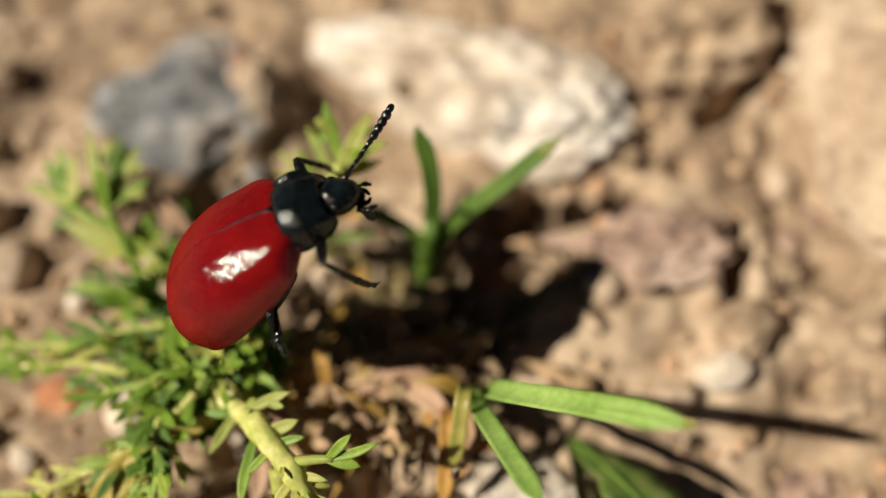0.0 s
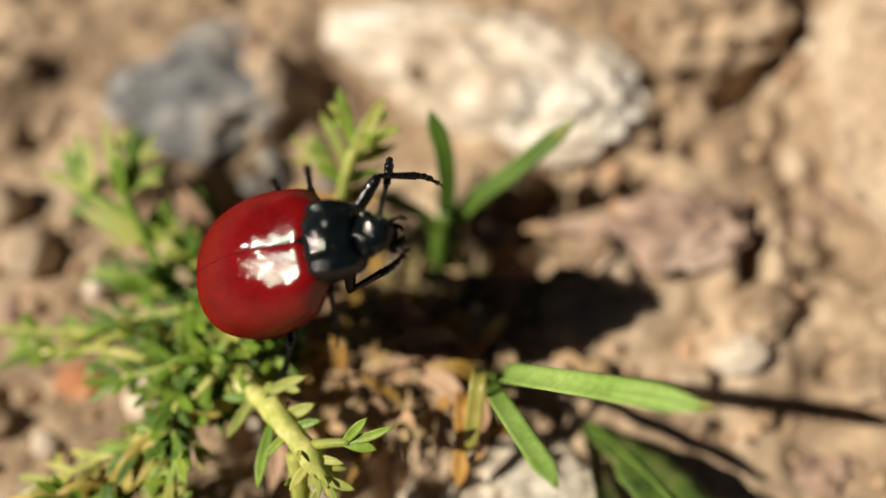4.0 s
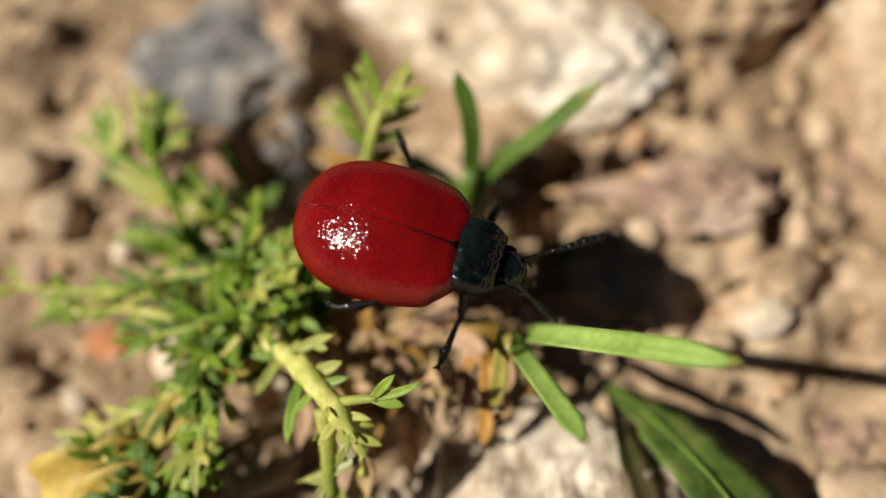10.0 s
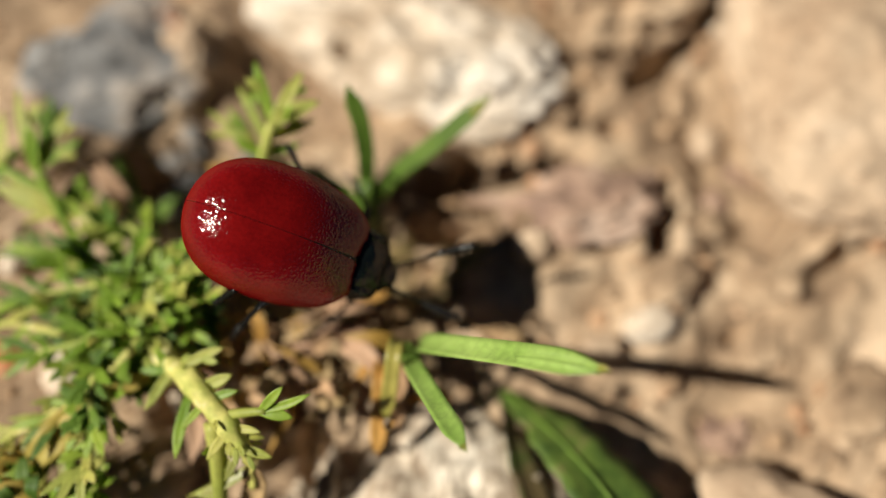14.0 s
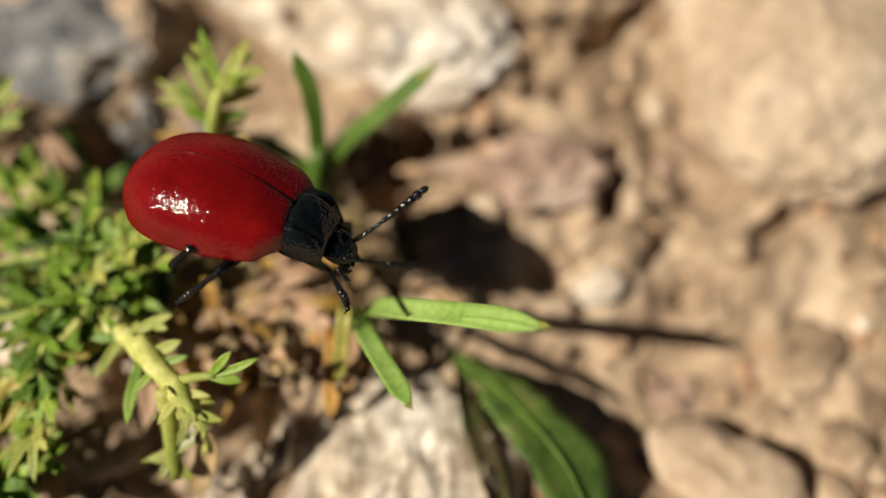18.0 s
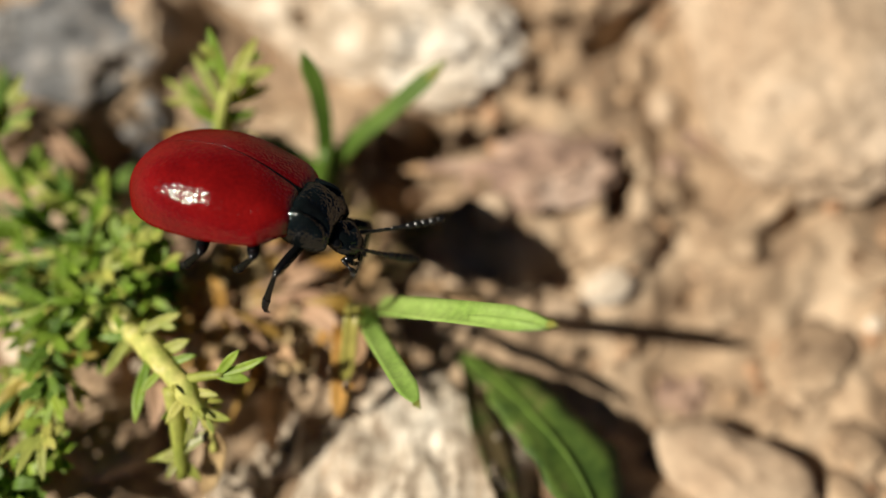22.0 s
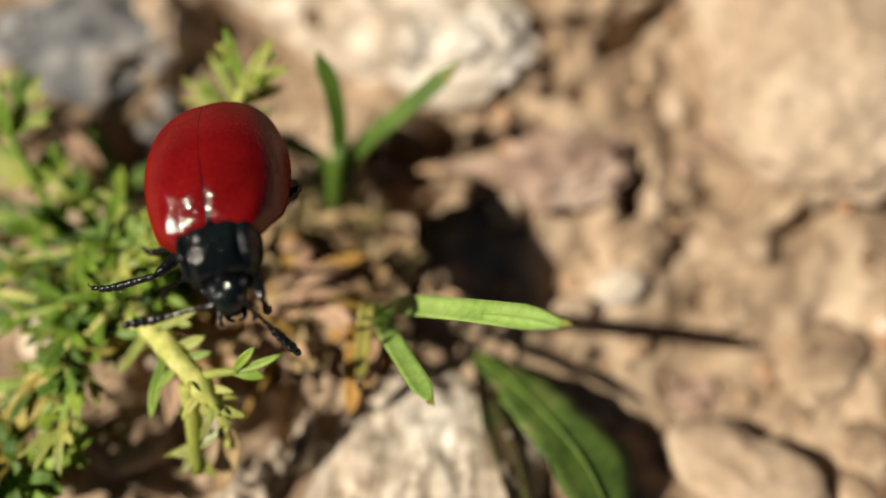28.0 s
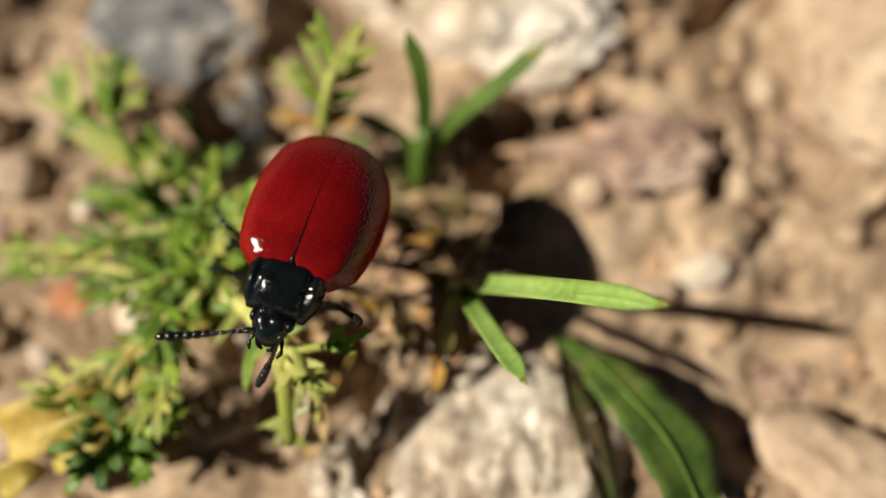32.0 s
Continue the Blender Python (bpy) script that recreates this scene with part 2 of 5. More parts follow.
def blade(path, width, up=(0, 0, 1), fold=0.25, thick=0.12, twist=0.0):
    """A leaf blade along path: folded along its middle, with thickness. width: a function of 0..1 for the half width."""
    path = [Vector(p) for p in path]
    n, verts, faces = len(path), [], []
    for i, p in enumerate(path):
        t = i / (n - 1)
        d = (path[min(i + 1, n - 1)] - path[max(i - 1, 0)]).normalized()
        side = d.cross(Vector(up))
        side = side.normalized() if side.length > 1e-4 else d.orthogonal().normalized()
        side = (Matrix.Rotation(twist * t, 3, d) @ side).normalized()
        top = side.cross(d).normalized()
        w = width(t)
        row = [(-1, fold), (-0.55, fold * 0.35), (0, 0), (0.55, fold * 0.35), (1, fold)]
        for s, lift in row:
            verts.append(p + side * (s * w) + top * (lift * w + thick * 0.5 * (1 - abs(s))))
        for s, lift in row[::-1]:
            verts.append(p + side * (s * w) + top * (lift * w - thick * (1.001 - abs(s)) * 0.9))
    for i in range(n - 1):
        for k in range(10):
            a, b = i * 10 + k, i * 10 + (k + 1) % 10
            faces.append((a, a + 10, b + 10, b))
    faces.append(tuple(range(10)))
    faces.append(tuple(range((n - 1) * 10, n * 10))[::-1])
    return verts, faces


def lance(full, sharp=0.8):
    """Half width of a lance-shaped leaf."""
    return lambda t: full * max(0.04, (math.sin(math.pi * min(1, 0.12 + 0.88 * t) ** sharp)))


def oblong(full):
    """Half width of a strap-shaped leaf lobe: even for most of its length, then drawn to a short point."""
    return lambda t: full * (0.62 + 0.38 * math.sin(math.pi / 2 * min(1.0, t / 0.5))) * max(0.05, 1 - max(0.0, (t - 0.55) / 0.45) ** 1.7) ** 0.8


def straight(full, tip=0.25):
    """Half width of a grass blade: even, narrowing to its tip."""
    return lambda t: full * (min(1.0, 0.72 + 1.2 * t) * (1 if t < 1 - tip else max(0.03, 1 - ((t - 1 + tip) / tip) ** 1.6)))


def ball(center, radii, seg=16, rings=10, turn=None):
    c, verts, faces = Vector(center), [], []
    for i in range(rings + 1):
        a = math.pi * i / rings
        for k in range(seg):
            b = 2 * math.pi * k / seg
            v = Vector((radii[0] * math.cos(a), radii[1] * math.sin(a) * math.cos(b), radii[2] * math.sin(a) * math.sin(b)))
            verts.append(c + (turn @ v if turn else v))
    for i in range(rings):
        for k in range(seg):
            p, q = i * seg + k, i * seg + (k + 1) % seg
            faces.append((p, p + seg, q + seg, q))
    return verts, faces


def knobby(shape, amount, scale, seed=0):
    """Uneven surface: corners moved by noise."""
    verts, faces = shape
    off = Vector((seed * 1.7, seed * 0.9, seed * 2.3))
    return [Vector(v) + amount * noise.noise_vector(Vector(v) * scale + off) for v in verts], faces


# ---- the ground: one sheet, fine where the camera is, running on to the horizon ----
# dark gaps between stones and roots, one added for shade: middle, half length, half breadth, depth, turn in degrees
HOLLOWS = [
    (-3.76, 4.36, 0.6, 1.5, 3.4, -8),
    (-0.70, 5.10, 2.5, 1.35, 5.5, 10),
    (4.70, 6.00, 3.4, 0.62, 4.2, 19),
    # added pit that widens the dark of the beetle's shadow
    (-0.10, 2.05, 2.6, 1.3, 5.5, 0),
    (-4.56, 1.98, 0.6, 1.4, 3.4, 10),
    (-2.77, 1.99, 0.55, 1.2, 3.3, -6),
    (0.78, 6.82, 1.2, 1.0, 5.0, 20),
    (-18.46, 5.66, 2.4, 1.9, 5.5, 12),
    (-20.84, 5.27, 0.9, 1.2, 3.0, 0),
    (-14.75, 4.90, 1.2, 1.1, 4.0, 0),
    (12.07, 12.80, 2.4, 0.8, 4.0, 40),
    (15.45, 16.20, 3.0, 0.8, 3.6, 50),
    (7.18, 9.76, 0.6, 1.4, 2.6, 0),
    (11.52, 2.59, 0.95, 2.6, 4.5, -4),
    (9.25, 8.56, 1.0, 0.6, 1.8, 0),
    (17.75, 6.07, 1.4, 0.7, 2.2, -40),
    (21.85, 0.82, 4.0, 1.3, 1.7, 42),
    (-16.17, -7.78, 0.9, 1.6, 2.2, 10),
    (-10.17, -7.99, 1.5, 1.1, 2.6, 0),
    (-7.96, -10.03, 0.9, 2.4, 3.6, 8),
    (-32.17, 10.96, 0.9, 1.6, 3.0, 10),
    (-28.90, -6.41, 1.4, 0.8, 1.8, 0),
    (16.22, -3.89, 1.2, 0.6, 1.6, 20),
]


def ground_height(x, y):
    """Height of the soil, millimetres."""
    v = Vector((x, y, 0.0))
    near = math.exp(-((x * x + y * y) / 90.0 ** 2))
    h = 1.5 * noise.fractal(v * 0.05, 1.0, 2.0, 3) + near * (1.5 * noise.fractal(v * 0.15 + Vector((7, 3, 1)), 0.9, 2.1, 3) + 0.4 * noise.fractal(v * 0.55, 0.7, 2.0, 4))
    # a raised clod field towards the far side, low swells beside the grass and a dip past it
    h += 4.6 * math.exp(-(((x - 31) / 13) ** 2 + ((y - 22) / 15) ** 2))
    h += 1.3 * math.exp(-(((x + 4.8) / 1.6) ** 2 + ((y - 5.2) / 1.8) ** 2))
    h += 1.2 * math.exp(-(((x - 3) / 4.5) ** 2 + ((y - 0.8) / 4) ** 2)) - 1.2 * math.exp(-(((x - 13) / 6) ** 2 + ((y + 8.5) / 4) ** 2))
    for cx, cy, rx, ry, deep, turn in HOLLOWS if abs(x) < 32 and abs(y) < 30 else ():
        c, n = math.cos(radians(turn)), math.sin(radians(turn))
        u, w = ((x - cx) * c + (y - cy) * n) / rx, ((y - cy) * c - (x - cx) * n) / ry
        h -= deep * math.exp(-min(50.0, (u * u + w * w) ** (6 if deep > 3.2 else 2)))
    return h


def ground_lines():
    inner = [-48 + i * 0.42 for i in range(int(104 / 0.42))]
    outer, step, x = [], 1.0, 0.0
    while x < 60000:
        x += step
        outer.append(x)
        step *= 1.45
    return inner, outer


def build_ground():
    inner, outer = ground_lines()
    xs = [inner[0] - o for o in outer[::-1]] + inner + [inner[-1] + o for o in outer]
    ys = xs
    verts = [(x, y, ground_height(x, y) if abs(x) < 400 and abs(y) < 400 else 0.0) for y in ys for x in xs]
    n = len(xs)
    faces = [(j * n + i, j * n + i + 1, (j + 1) * n + i + 1, (j + 1) * n + i) for j in range(n - 1) for i in range(n - 1)]
    ob = part("ground", (verts, faces), SOIL)
    tagged(ob, "dry crumbly tan soil, sunlit, with grit and hollows", "ground", kind="structure")


build_ground()


# ---- stones ----
def stone_shape(center, radii, seed, rough=0.16, spin=0.0, level=4, lumps=1.0, tilt=0.0, lobes=(), fine=0.35):
    bm = bmesh.new()
    bmesh.ops.create_icosphere(bm, subdivisions=level, radius=1.0)
    turn = Matrix.Rotation(radians(spin), 3, "Z") @ Matrix.Rotation(radians(tilt), 3, "X")
    off = Vector((seed * 3.7, seed * 1.3, seed * 5.1))
    big = max(radii)
    verts = []
    for v in bm.verts:
        d = v.co.normalized()
        k = 1 + rough * noise.fractal(d * 1.3 * lumps + off, 0.9, 2.0, 3) + rough * fine * noise.fractal(d * 5 + off, 0.8, 2.0, 3)
        # broken faces
        for a in range(3):
            cut = Vector((math.sin(seed + a * 2.1), math.cos(seed * 1.7 + a), math.sin(seed * 0.6 + a * 1.3))).normalized()
            s = d.dot(cut)
            if s > 0.78:
                k *= 0.78 / s * 0.35 + 0.65
        # bulges and bays of the outline: side it faces, amount, spread
        az = math.degrees(math.atan2(d.y, d.x))
        for side, amount, spread in lobes:
            off_side = (az - side + 180) % 360 - 180
            k *= 1 + amount * math.exp(-(off_side / spread) ** 2) * (d.x * d.x + d.y * d.y)
        p = Vector((d.x * radii[0], d.y * radii[1], d.z * radii[2])) * k
        verts.append(Vector(center) + turn @ p)
    faces = [tuple(v.index for v in f.verts) for f in bm.faces]
    bm.free()
    return verts, faces


def pitted(shape, pits):
    """Sinks small pits (x, y, reach, depth) into the upper side."""
    verts, faces = shape
    low = sum(v.z for v in verts) / len(verts)
    for v in verts:
        if v.z > low:
            for x, y, reach, depth in pits:
                v.z -= depth * math.exp(-(((v.x - x) ** 2 + (v.y - y) ** 2) / reach ** 2))
    return verts, faces


def stone(name, at, radii, seed, mat, label, category="stone", sink=0.35, group="", pits=(), **more):
    z = ground_height(at[0], at[1]) + radii[2] * (1 - sink) - (0.4 * radii[2])
    shape = stone_shape((at[0], at[1], z), radii, seed, **more)
    if pits:
        shape = pitted(shape, pits)
    ob = part(name, shape, mat, origin=(at[0], at[1], z))
    ob.location = Vector((at[0], at[1], z)) * MM
    return tagged(ob, label, category, group)


stone("pale_stone", (-2.15, 13.78, 1.20), (9.6, 4.7, 3.2), 21, PALE, "large pale weathered limestone lump with a small hole", spin=-20, rough=0.2, level=6, lumps=1.2, fine=0.32, lobes=((180, 0.14, 35), (110, -0.14, 24), (55, 0.10, 30), (-50, 0.05, 30), (-120, -0.14, 30)), pits=((-7.05, 13.18, 0.55, 3.4), (-2.88, 13.28, 1.3, 0.9), (-4.70, 10.84, 1.0, 0.5), (-0.07, 10.47, 0.9, 0.5), (2.00, 12.90, 0.7, 0.5), (-8.30, 16.25, 0.8, 0.4)))
stone("grey_stone", (-20.46, 12.33, 1.00), (4.9, 4.3, 2.2), 5, SLATE_DARK, "dark grey broken stone half sunk in soil", spin=20, sink=0.4, rough=0.3, fine=0.14, lumps=0.9, level=5, lobes=((200, 0.2, 30), (80, 0.15, 25), (-40, 0.2, 30), (140, -0.15, 25)))
stone("grey_stone", (-24.43, 12.52, 1.00), (2.8, 2.2, 1.9), 6, SLATE, "blue-grey stone lump leaning on a darker stone", spin=35, sink=0.4, rough=0.3, fine=0.16, lumps=1.0, level=5)
stone("tan_pebble", (-16.63, 12.99, 1.00), (1.3, 2.2, 1.0), 36, TAN, "tan soil crust on the edge of a grey stone", spin=12, rough=0.4, level=4)
stone("tan_pebble", (-17.73, 15.00, 1.50), (0.8, 0.7, 0.6), 37, ORANGE, "tiny orange stone crumb beside the grey stone", level=3)
stone("tan_stone", (24.71, 11.43, 0.00), (9.4, 10.8, 4.2), 7, TAN, "big smooth tan stone in the soil", sink=0.65, rough=0.13, level=6, spin=-20, lobes=((150, 0.1, 30), (-150, -0.12, 30)))
stone("soil_clod", (11.48, 17.63, 0.00), (5.0, 3.4, 2.7), 17, SOIL, "broad clod of dry soil beside a dark gap", "soil clod", sink=0.3, rough=0.36, spin=35, lumps=1.4, level=5)
stone("reddish_stone", (6.7, 2.85, 0.00), (4.3, 2.4, 0.9), 3, RUST, "flat reddish brown stone chip with a thin pointed end", sink=0.55, spin=3, rough=0.3, lumps=1.5, tilt=-4, level=5, lobes=((170, 0.42, 9), (35, 0.22, 22), (140, -0.25, 20), (-140, -0.12, 20)))
stone("white_pebble", (10.36, -3.89, 0.00), (1.6, 1.05, 1.1), 9, CHALK, "small cream white pebble", level=3, spin=15)
stone("pale_stone", (-0.67, -14.79, 0.00), (6.4, 5.6, 2.4), 12, CRACKED, "pale limestone with dark cracks beside the grass", spin=40, rough=0.22, level=5, pits=((-6.90, -11.66, 1.0, 2.0), (-3.64, -11.03, 0.5, 0.8), (-4.75, -14.79, 0.8, 1.0), (0.18, -12.74, 0.5, 0.7)))
stone("tan_stone", (16.67, -15.07, 0.00), (4.6, 3.2, 2.2), 14, TAN, "smooth tan stone lying on the soil", spin=-35, rough=0.26)
stone("tan_pebble", (7.67, -5.18, 0.00), (1.2, 0.9, 0.9), 25, TAN, "small tan pebble beside the grass", level=3)
stone("tan_pebble", (-29.38, 1.66, 0.00), (1.7, 1.6, 1.2), 26, TAN, "rounded orange tan pebble under the herbs", level=3)
stone("tan_pebble", (-32.13, 4.48, 0.00), (2.0, 1.6, 1.2), 27, TAN, "rounded orange tan pebble under the herbs", level=3)
stone("tan_pebble", (-25.62, -12.70, 0.00), (2.6, 2.0, 1.8), 28, TAN, "yellowish tan pebble under the herbs", level=3)
stone("tan_pebble", (-18.25, 16.13, 0.00), (0.9, 0.9, 0.8), 29, RUST, "tiny orange pebble beside the grey stone", level=3)
stone("orange_pebble", (-25.56, -5.39, 0.00), (1.6, 1.0, 0.9), 35, ORANGE, "small orange red stone under the herbs", level=3)
stone("reddish_pebble", (14.59, -9.71, 0.00), (1.9, 1.5, 1.4), 31, RUST, "dark reddish brown pebble sunk in the soil", level=4, sink=0.8, rough=0.4)
stone("reddish_pebble", (17.35, 6.16, 0.00), (1.9, 1.1, 1.2), 32, RUST, "dark reddish brown pebble", level=3, spin=-30)
stone("soil_clod", (21.44, 2.28, 0.00), (5.6, 1.5, 1.9), 33, SOIL, "ridge-shaped clod of dry soil", "soil clod", spin=42, rough=0.3)


def build_clods():
    """Crumbly lumps of soil between the stones."""
    rng = random.Random(4)
    spots = [(14.38, 2.16, 0.00), (11.60, -1.42, 0.00), (17.05, -4.93, 0.00), (21.61, -8.27, 0.00), (25.66, -3.01, 0.00), (19.51, -11.03, 0.00), (22.85, -12.89, 0.00), (17.69, -0.79, 0.00), (25.98, 8.33, 0.00), (-17.48, 10.89, 0.00), (-28.96, 13.55, 0.00), (-33.94, 15.39, 0.00), (-33.84, 10.13, 0.00), (-29.05, -5.76, 0.00), (-29.41, -8.31, 0.00), (-16.42, -11.93, 0.00), (-9.34, 5.67, 0.00), (-10.22, 3.38, 0.00), (9.92, 15.38, 0.00), (9.63, 19.25, 0.00), (-23.88, 21.10, 0.00)]
    for i, (x, y, _) in enumerate(spots):
        r = rng.uniform(1.0, 2.1)
        stone("soil_clod", (x, y), (r * rng.uniform(0.9, 1.5), r * rng.uniform(0.7, 1.0), r * rng.uniform(0.35, 0.6)), 40 + i, SOIL, "crumbly lump of dry tan soil", "soil clod", group="soil clods", spin=rng.uniform(0, 180), rough=0.3, lumps=1.2, fine=0.2)


build_clods()


def build_dark_crumbs():
    """Grey stone crumbs that lie in the gap beside the grey stone."""
    rng = random.Random(31)
    cx, cy, _ = (-16.94, 6.05, 0.00)
    for i in range(9):
        r = rng.uniform(0.6, 1.3)
        stone("grey_pebble", (cx + rng.gauss(0, 1.8), cy + rng.gauss(0, 1.8)), (r, r * 0.8, r * 0.7), 80 + i, SLATE, "dark grey stone crumb in a shaded gap", "pebble", group="grey crumbs", level=3, rough=0.3, spin=rng.uniform(0, 180))


build_dark_crumbs()

for i, (at, radii, spin) in enumerate((((-8.12, -10.30, 0.00), (0.9, 1.5, 1.1), -20), ((-7.11, -12.25, 0.00), (0.6, 1.6, 0.9), -14), ((-9.52, -15.06, 0.00), (1.5, 1.9, 1.2), 30), ((-8.42, -13.30, 0.00), (0.7, 1.1, 0.8), 10))):
    stone("pale_stone", at, radii, 95 + i, CRACKED, "broken pale stone shard between shoots", spin=spin, level=4, sink=0.2, rough=0.5, lumps=1.5)


def build_grit():
    """Loose grains and crumbs of soil, strewn over the whole spot."""
    rng = random.Random(11)
    shapes = []
    base = []
    for s in range(6):
        bm = bmesh.new()
        bmesh.ops.create_icosphere(bm, subdivisions=2 if s < 3 else 1, radius=1.0)
        off = Vector((s * 2.3, s, 4))
        base.append(([v.co * (1 + 0.6 * noise.fractal(v.co * 1.6 + off, 0.7, 2, 3)) for v in bm.verts], [tuple(v.index for v in f.verts) for f in bm.faces]))
        bm.free()
    for i in range(1900):
        x, y = rng.uniform(-46, 52), rng.uniform(-34, 52)
        r = 0.2 + 0.5 * rng.random() ** 2.6
        vs, fs = base[rng.randrange(3) + (0 if r > 0.4 else 3)]
        m = Euler((rng.uniform(0, 6), rng.uniform(0, 6), rng.uniform(0, 6))).to_matrix()
        sq = Vector((rng.uniform(0.7, 1.3), rng.uniform(0.7, 1.3), rng.uniform(0.5, 0.9))) * r
        c = Vector((x, y, ground_height(x, y) + r * 0.15))
        shapes.append(([c + m @ Vector((v.x * sq.x, v.y * sq.y, v.z * sq.z)) for v in vs], fs))
    ob = part("grit", joined(shapes), GRIT)
    tagged(ob, "loose tan and brown grit and soil crumbs on the ground", "gravel", kind="stuff")


build_grit()


def build_pebbles():
    """Small single pebbles and crumbs, alike but for size and turn."""
    rng = random.Random(19)
    kinds = []
    for s in range(8):
        mat = (TAN, RUST, PALE, TAN, SOIL, CHALK, SOIL, TAN)[s]
        v, f = stone_shape((0, 0, 0), (1.0, 0.8, 0.65), 60 + s, rough=0.3, level=2, lumps=1.4)
        me = part("pebble", (v, f), mat)
        kinds.append((me.data, ("small tan pebble on dry soil", "small reddish brown pebble on dry soil", "small pale limestone crumb on dry soil", "small tan pebble on dry soil", "crumb of dry tan soil", "small cream white pebble on dry soil", "crumb of dry tan soil", "small tan pebble on dry soil")[s]))
        bpy.data.objects.remove(me)
    for i in range(110):
        x, y = rng.uniform(-32, 36), rng.uniform(-24, 36)
        data, label = rng.choice(kinds)
        r = 0.65 + 0.9 * rng.random() ** 2
        ob = new("pebble", data)
        ob.location = Vector((x, y, ground_height(x, y) + 0.12 * r)) * MM
        ob.rotation_euler = (rng.uniform(-0.5, 0.5), rng.uniform(-0.5, 0.5), rng.uniform(0, 6.28))
        ob.scale = (r, r * rng.uniform(0.8, 1.2), r)
        tagged(ob, label, "pebble", "pebbles")


build_pebbles()


# ---- plants ----
def grass_blade(parent, points, half, mat, label="", fold=0.3, up=(0, 0, 1), tip=0.16, twist=0.0, name="blade", thick=0.14):
    return part(name, blade(curve(points, 26), straight(half, tip), up, fold, thick, twist), mat, parent, label)


def leaflet(parent, start, way, length, half, mat, up=(0, 0, 1), droop=0.12, name="leaflet", rng=random, thick=0.07):
    a, d = Vector(start), Vector(way).normalized()
    bend = Vector((rng.uniform(-1, 1), rng.uniform(-1, 1), rng.uniform(-0.6, 0.9))) * droop * length
    pts = [a, a + d * length * 0.5 + bend * 0.5, a + d * length + bend * 0.2]
    return part(name, blade(curve(pts, 9), oblong(half * 0.9), up, rng.uniform(0.2, 0.6), thick), mat, parent)


def feathery(parent, points, radius, pairs, length, half, mats, seed, spread=55, stem_mat=None, tip_leaf=True, name="stem", start=0.15, up=(0, 0, 1), forks=0.6):
    """A stem with narrow leaflets to both sides and a tuft at its tip."""
    rng = random.Random(seed)
    path = curve(points, 22)
    part(name, tube(path, lambda t: radius * (1 - 0.55 * t), 8), stem_mat or STEM, parent)
    for i in range(pairs):
        s = start + (1 - start) * (i + 0.5) / pairs
        k = min(int(s * 22), 21)
        p, d = path[k], (path[k + 1] - path[k]).normalized()
        for sign in (-1, 1):
            axis = Vector(up)
            w = Matrix.Rotation(radians(sign * (spread + rng.uniform(-14, 14))), 3, axis) @ d
            w = (w + Vector((0, 0, rng.uniform(-0.15, 0.55)))).normalized()
            ln = length * rng.uniform(0.65, 1.15) * (1 - 0.25 * s)
            leaf_mat = rng.choice(mats)
            leaflet(parent, p, w, ln, half * rng.uniform(0.8, 1.2), leaf_mat, up, rng=rng)
            # forked: a lobe to one or both sides
            for turn in (-36, 36):
                if forks and rng.random() < forks:
                    lw = Matrix.Rotation(radians(turn + rng.uniform(-8, 8)), 3, axis) @ w
                    leaflet(parent, p + w * ln * rng.uniform(0.4, 0.6), lw, ln * rng.uniform(0.35, 0.5), half * 0.85, leaf_mat, up, rng=rng, name="lobe")
    if tip_leaf:
        d = (path[-1] - path[-3]).normalized()
        for a in (-28, 0, 27):
            w = Matrix.Rotation(radians(a), 3, Vector(up)) @ d
            leaflet(parent, path[-1], w + Vector((0, 0, rng.uniform(0, 0.3))), length * rng.uniform(0.8, 1.1), half, rng.choice(mats), up, rng=rng)


# young grass in the open
grass = thing("grass_tuft", (-2.85, -4.92, 0.00), "young green grass tuft with splayed blades and a yellow sheath", "grass")
grass_blade(grass, [(-2.85, -4.92, 0.00), (-2.14, -6.58, 6.00), (1.32, -8.43, 11.00), (4.71, -9.82, 14.00)], 0.54, GRASS, "broad bright green folded blade", fold=0.45)
grass_blade(grass, [(-2.85, -5.02, 0.00), (-2.72, -7.46, 6.00), (-1.52, -10.26, 9.50), (-0.48, -12.31, 11.50)], 0.46, GRASS, "bright green blade", fold=0.35)
grass_blade(grass, [(-2.72, -4.76, 0.00), (-1.82, -6.15, 5.00), (-1.00, -7.38, 8.00), (-0.25, -7.90, 9.00)], 0.22, GRASS_SHADED, "thin inner blade")
grass_blade(grass, [(-2.95, -4.85, 0.00), (-3.43, -6.64, 6.40), (-3.68, -8.40, 6.00), (-3.94, -9.78, 4.40)], 0.36, GRASS_TIP, "yellow-green withering sheath", name="sheath", fold=0.5)
grass_blade(grass, [(-3.05, -4.85, 0.00), (-4.12, -7.25, 4.60), (-4.21, -9.21, 4.20), (-4.42, -11.24, 2.80)], 0.42, AMBER, "amber withered sheath", name="sheath", fold=0.6)
grass_blade(grass, [(-3.10, -4.85, 0.00), (-3.30, -7.18, 4.40), (-3.20, -8.60, 4.60), (-3.50, -10.12, 3.40)], 0.3, STRAW, "straw-brown withered sheath", name="sheath", fold=0.6)

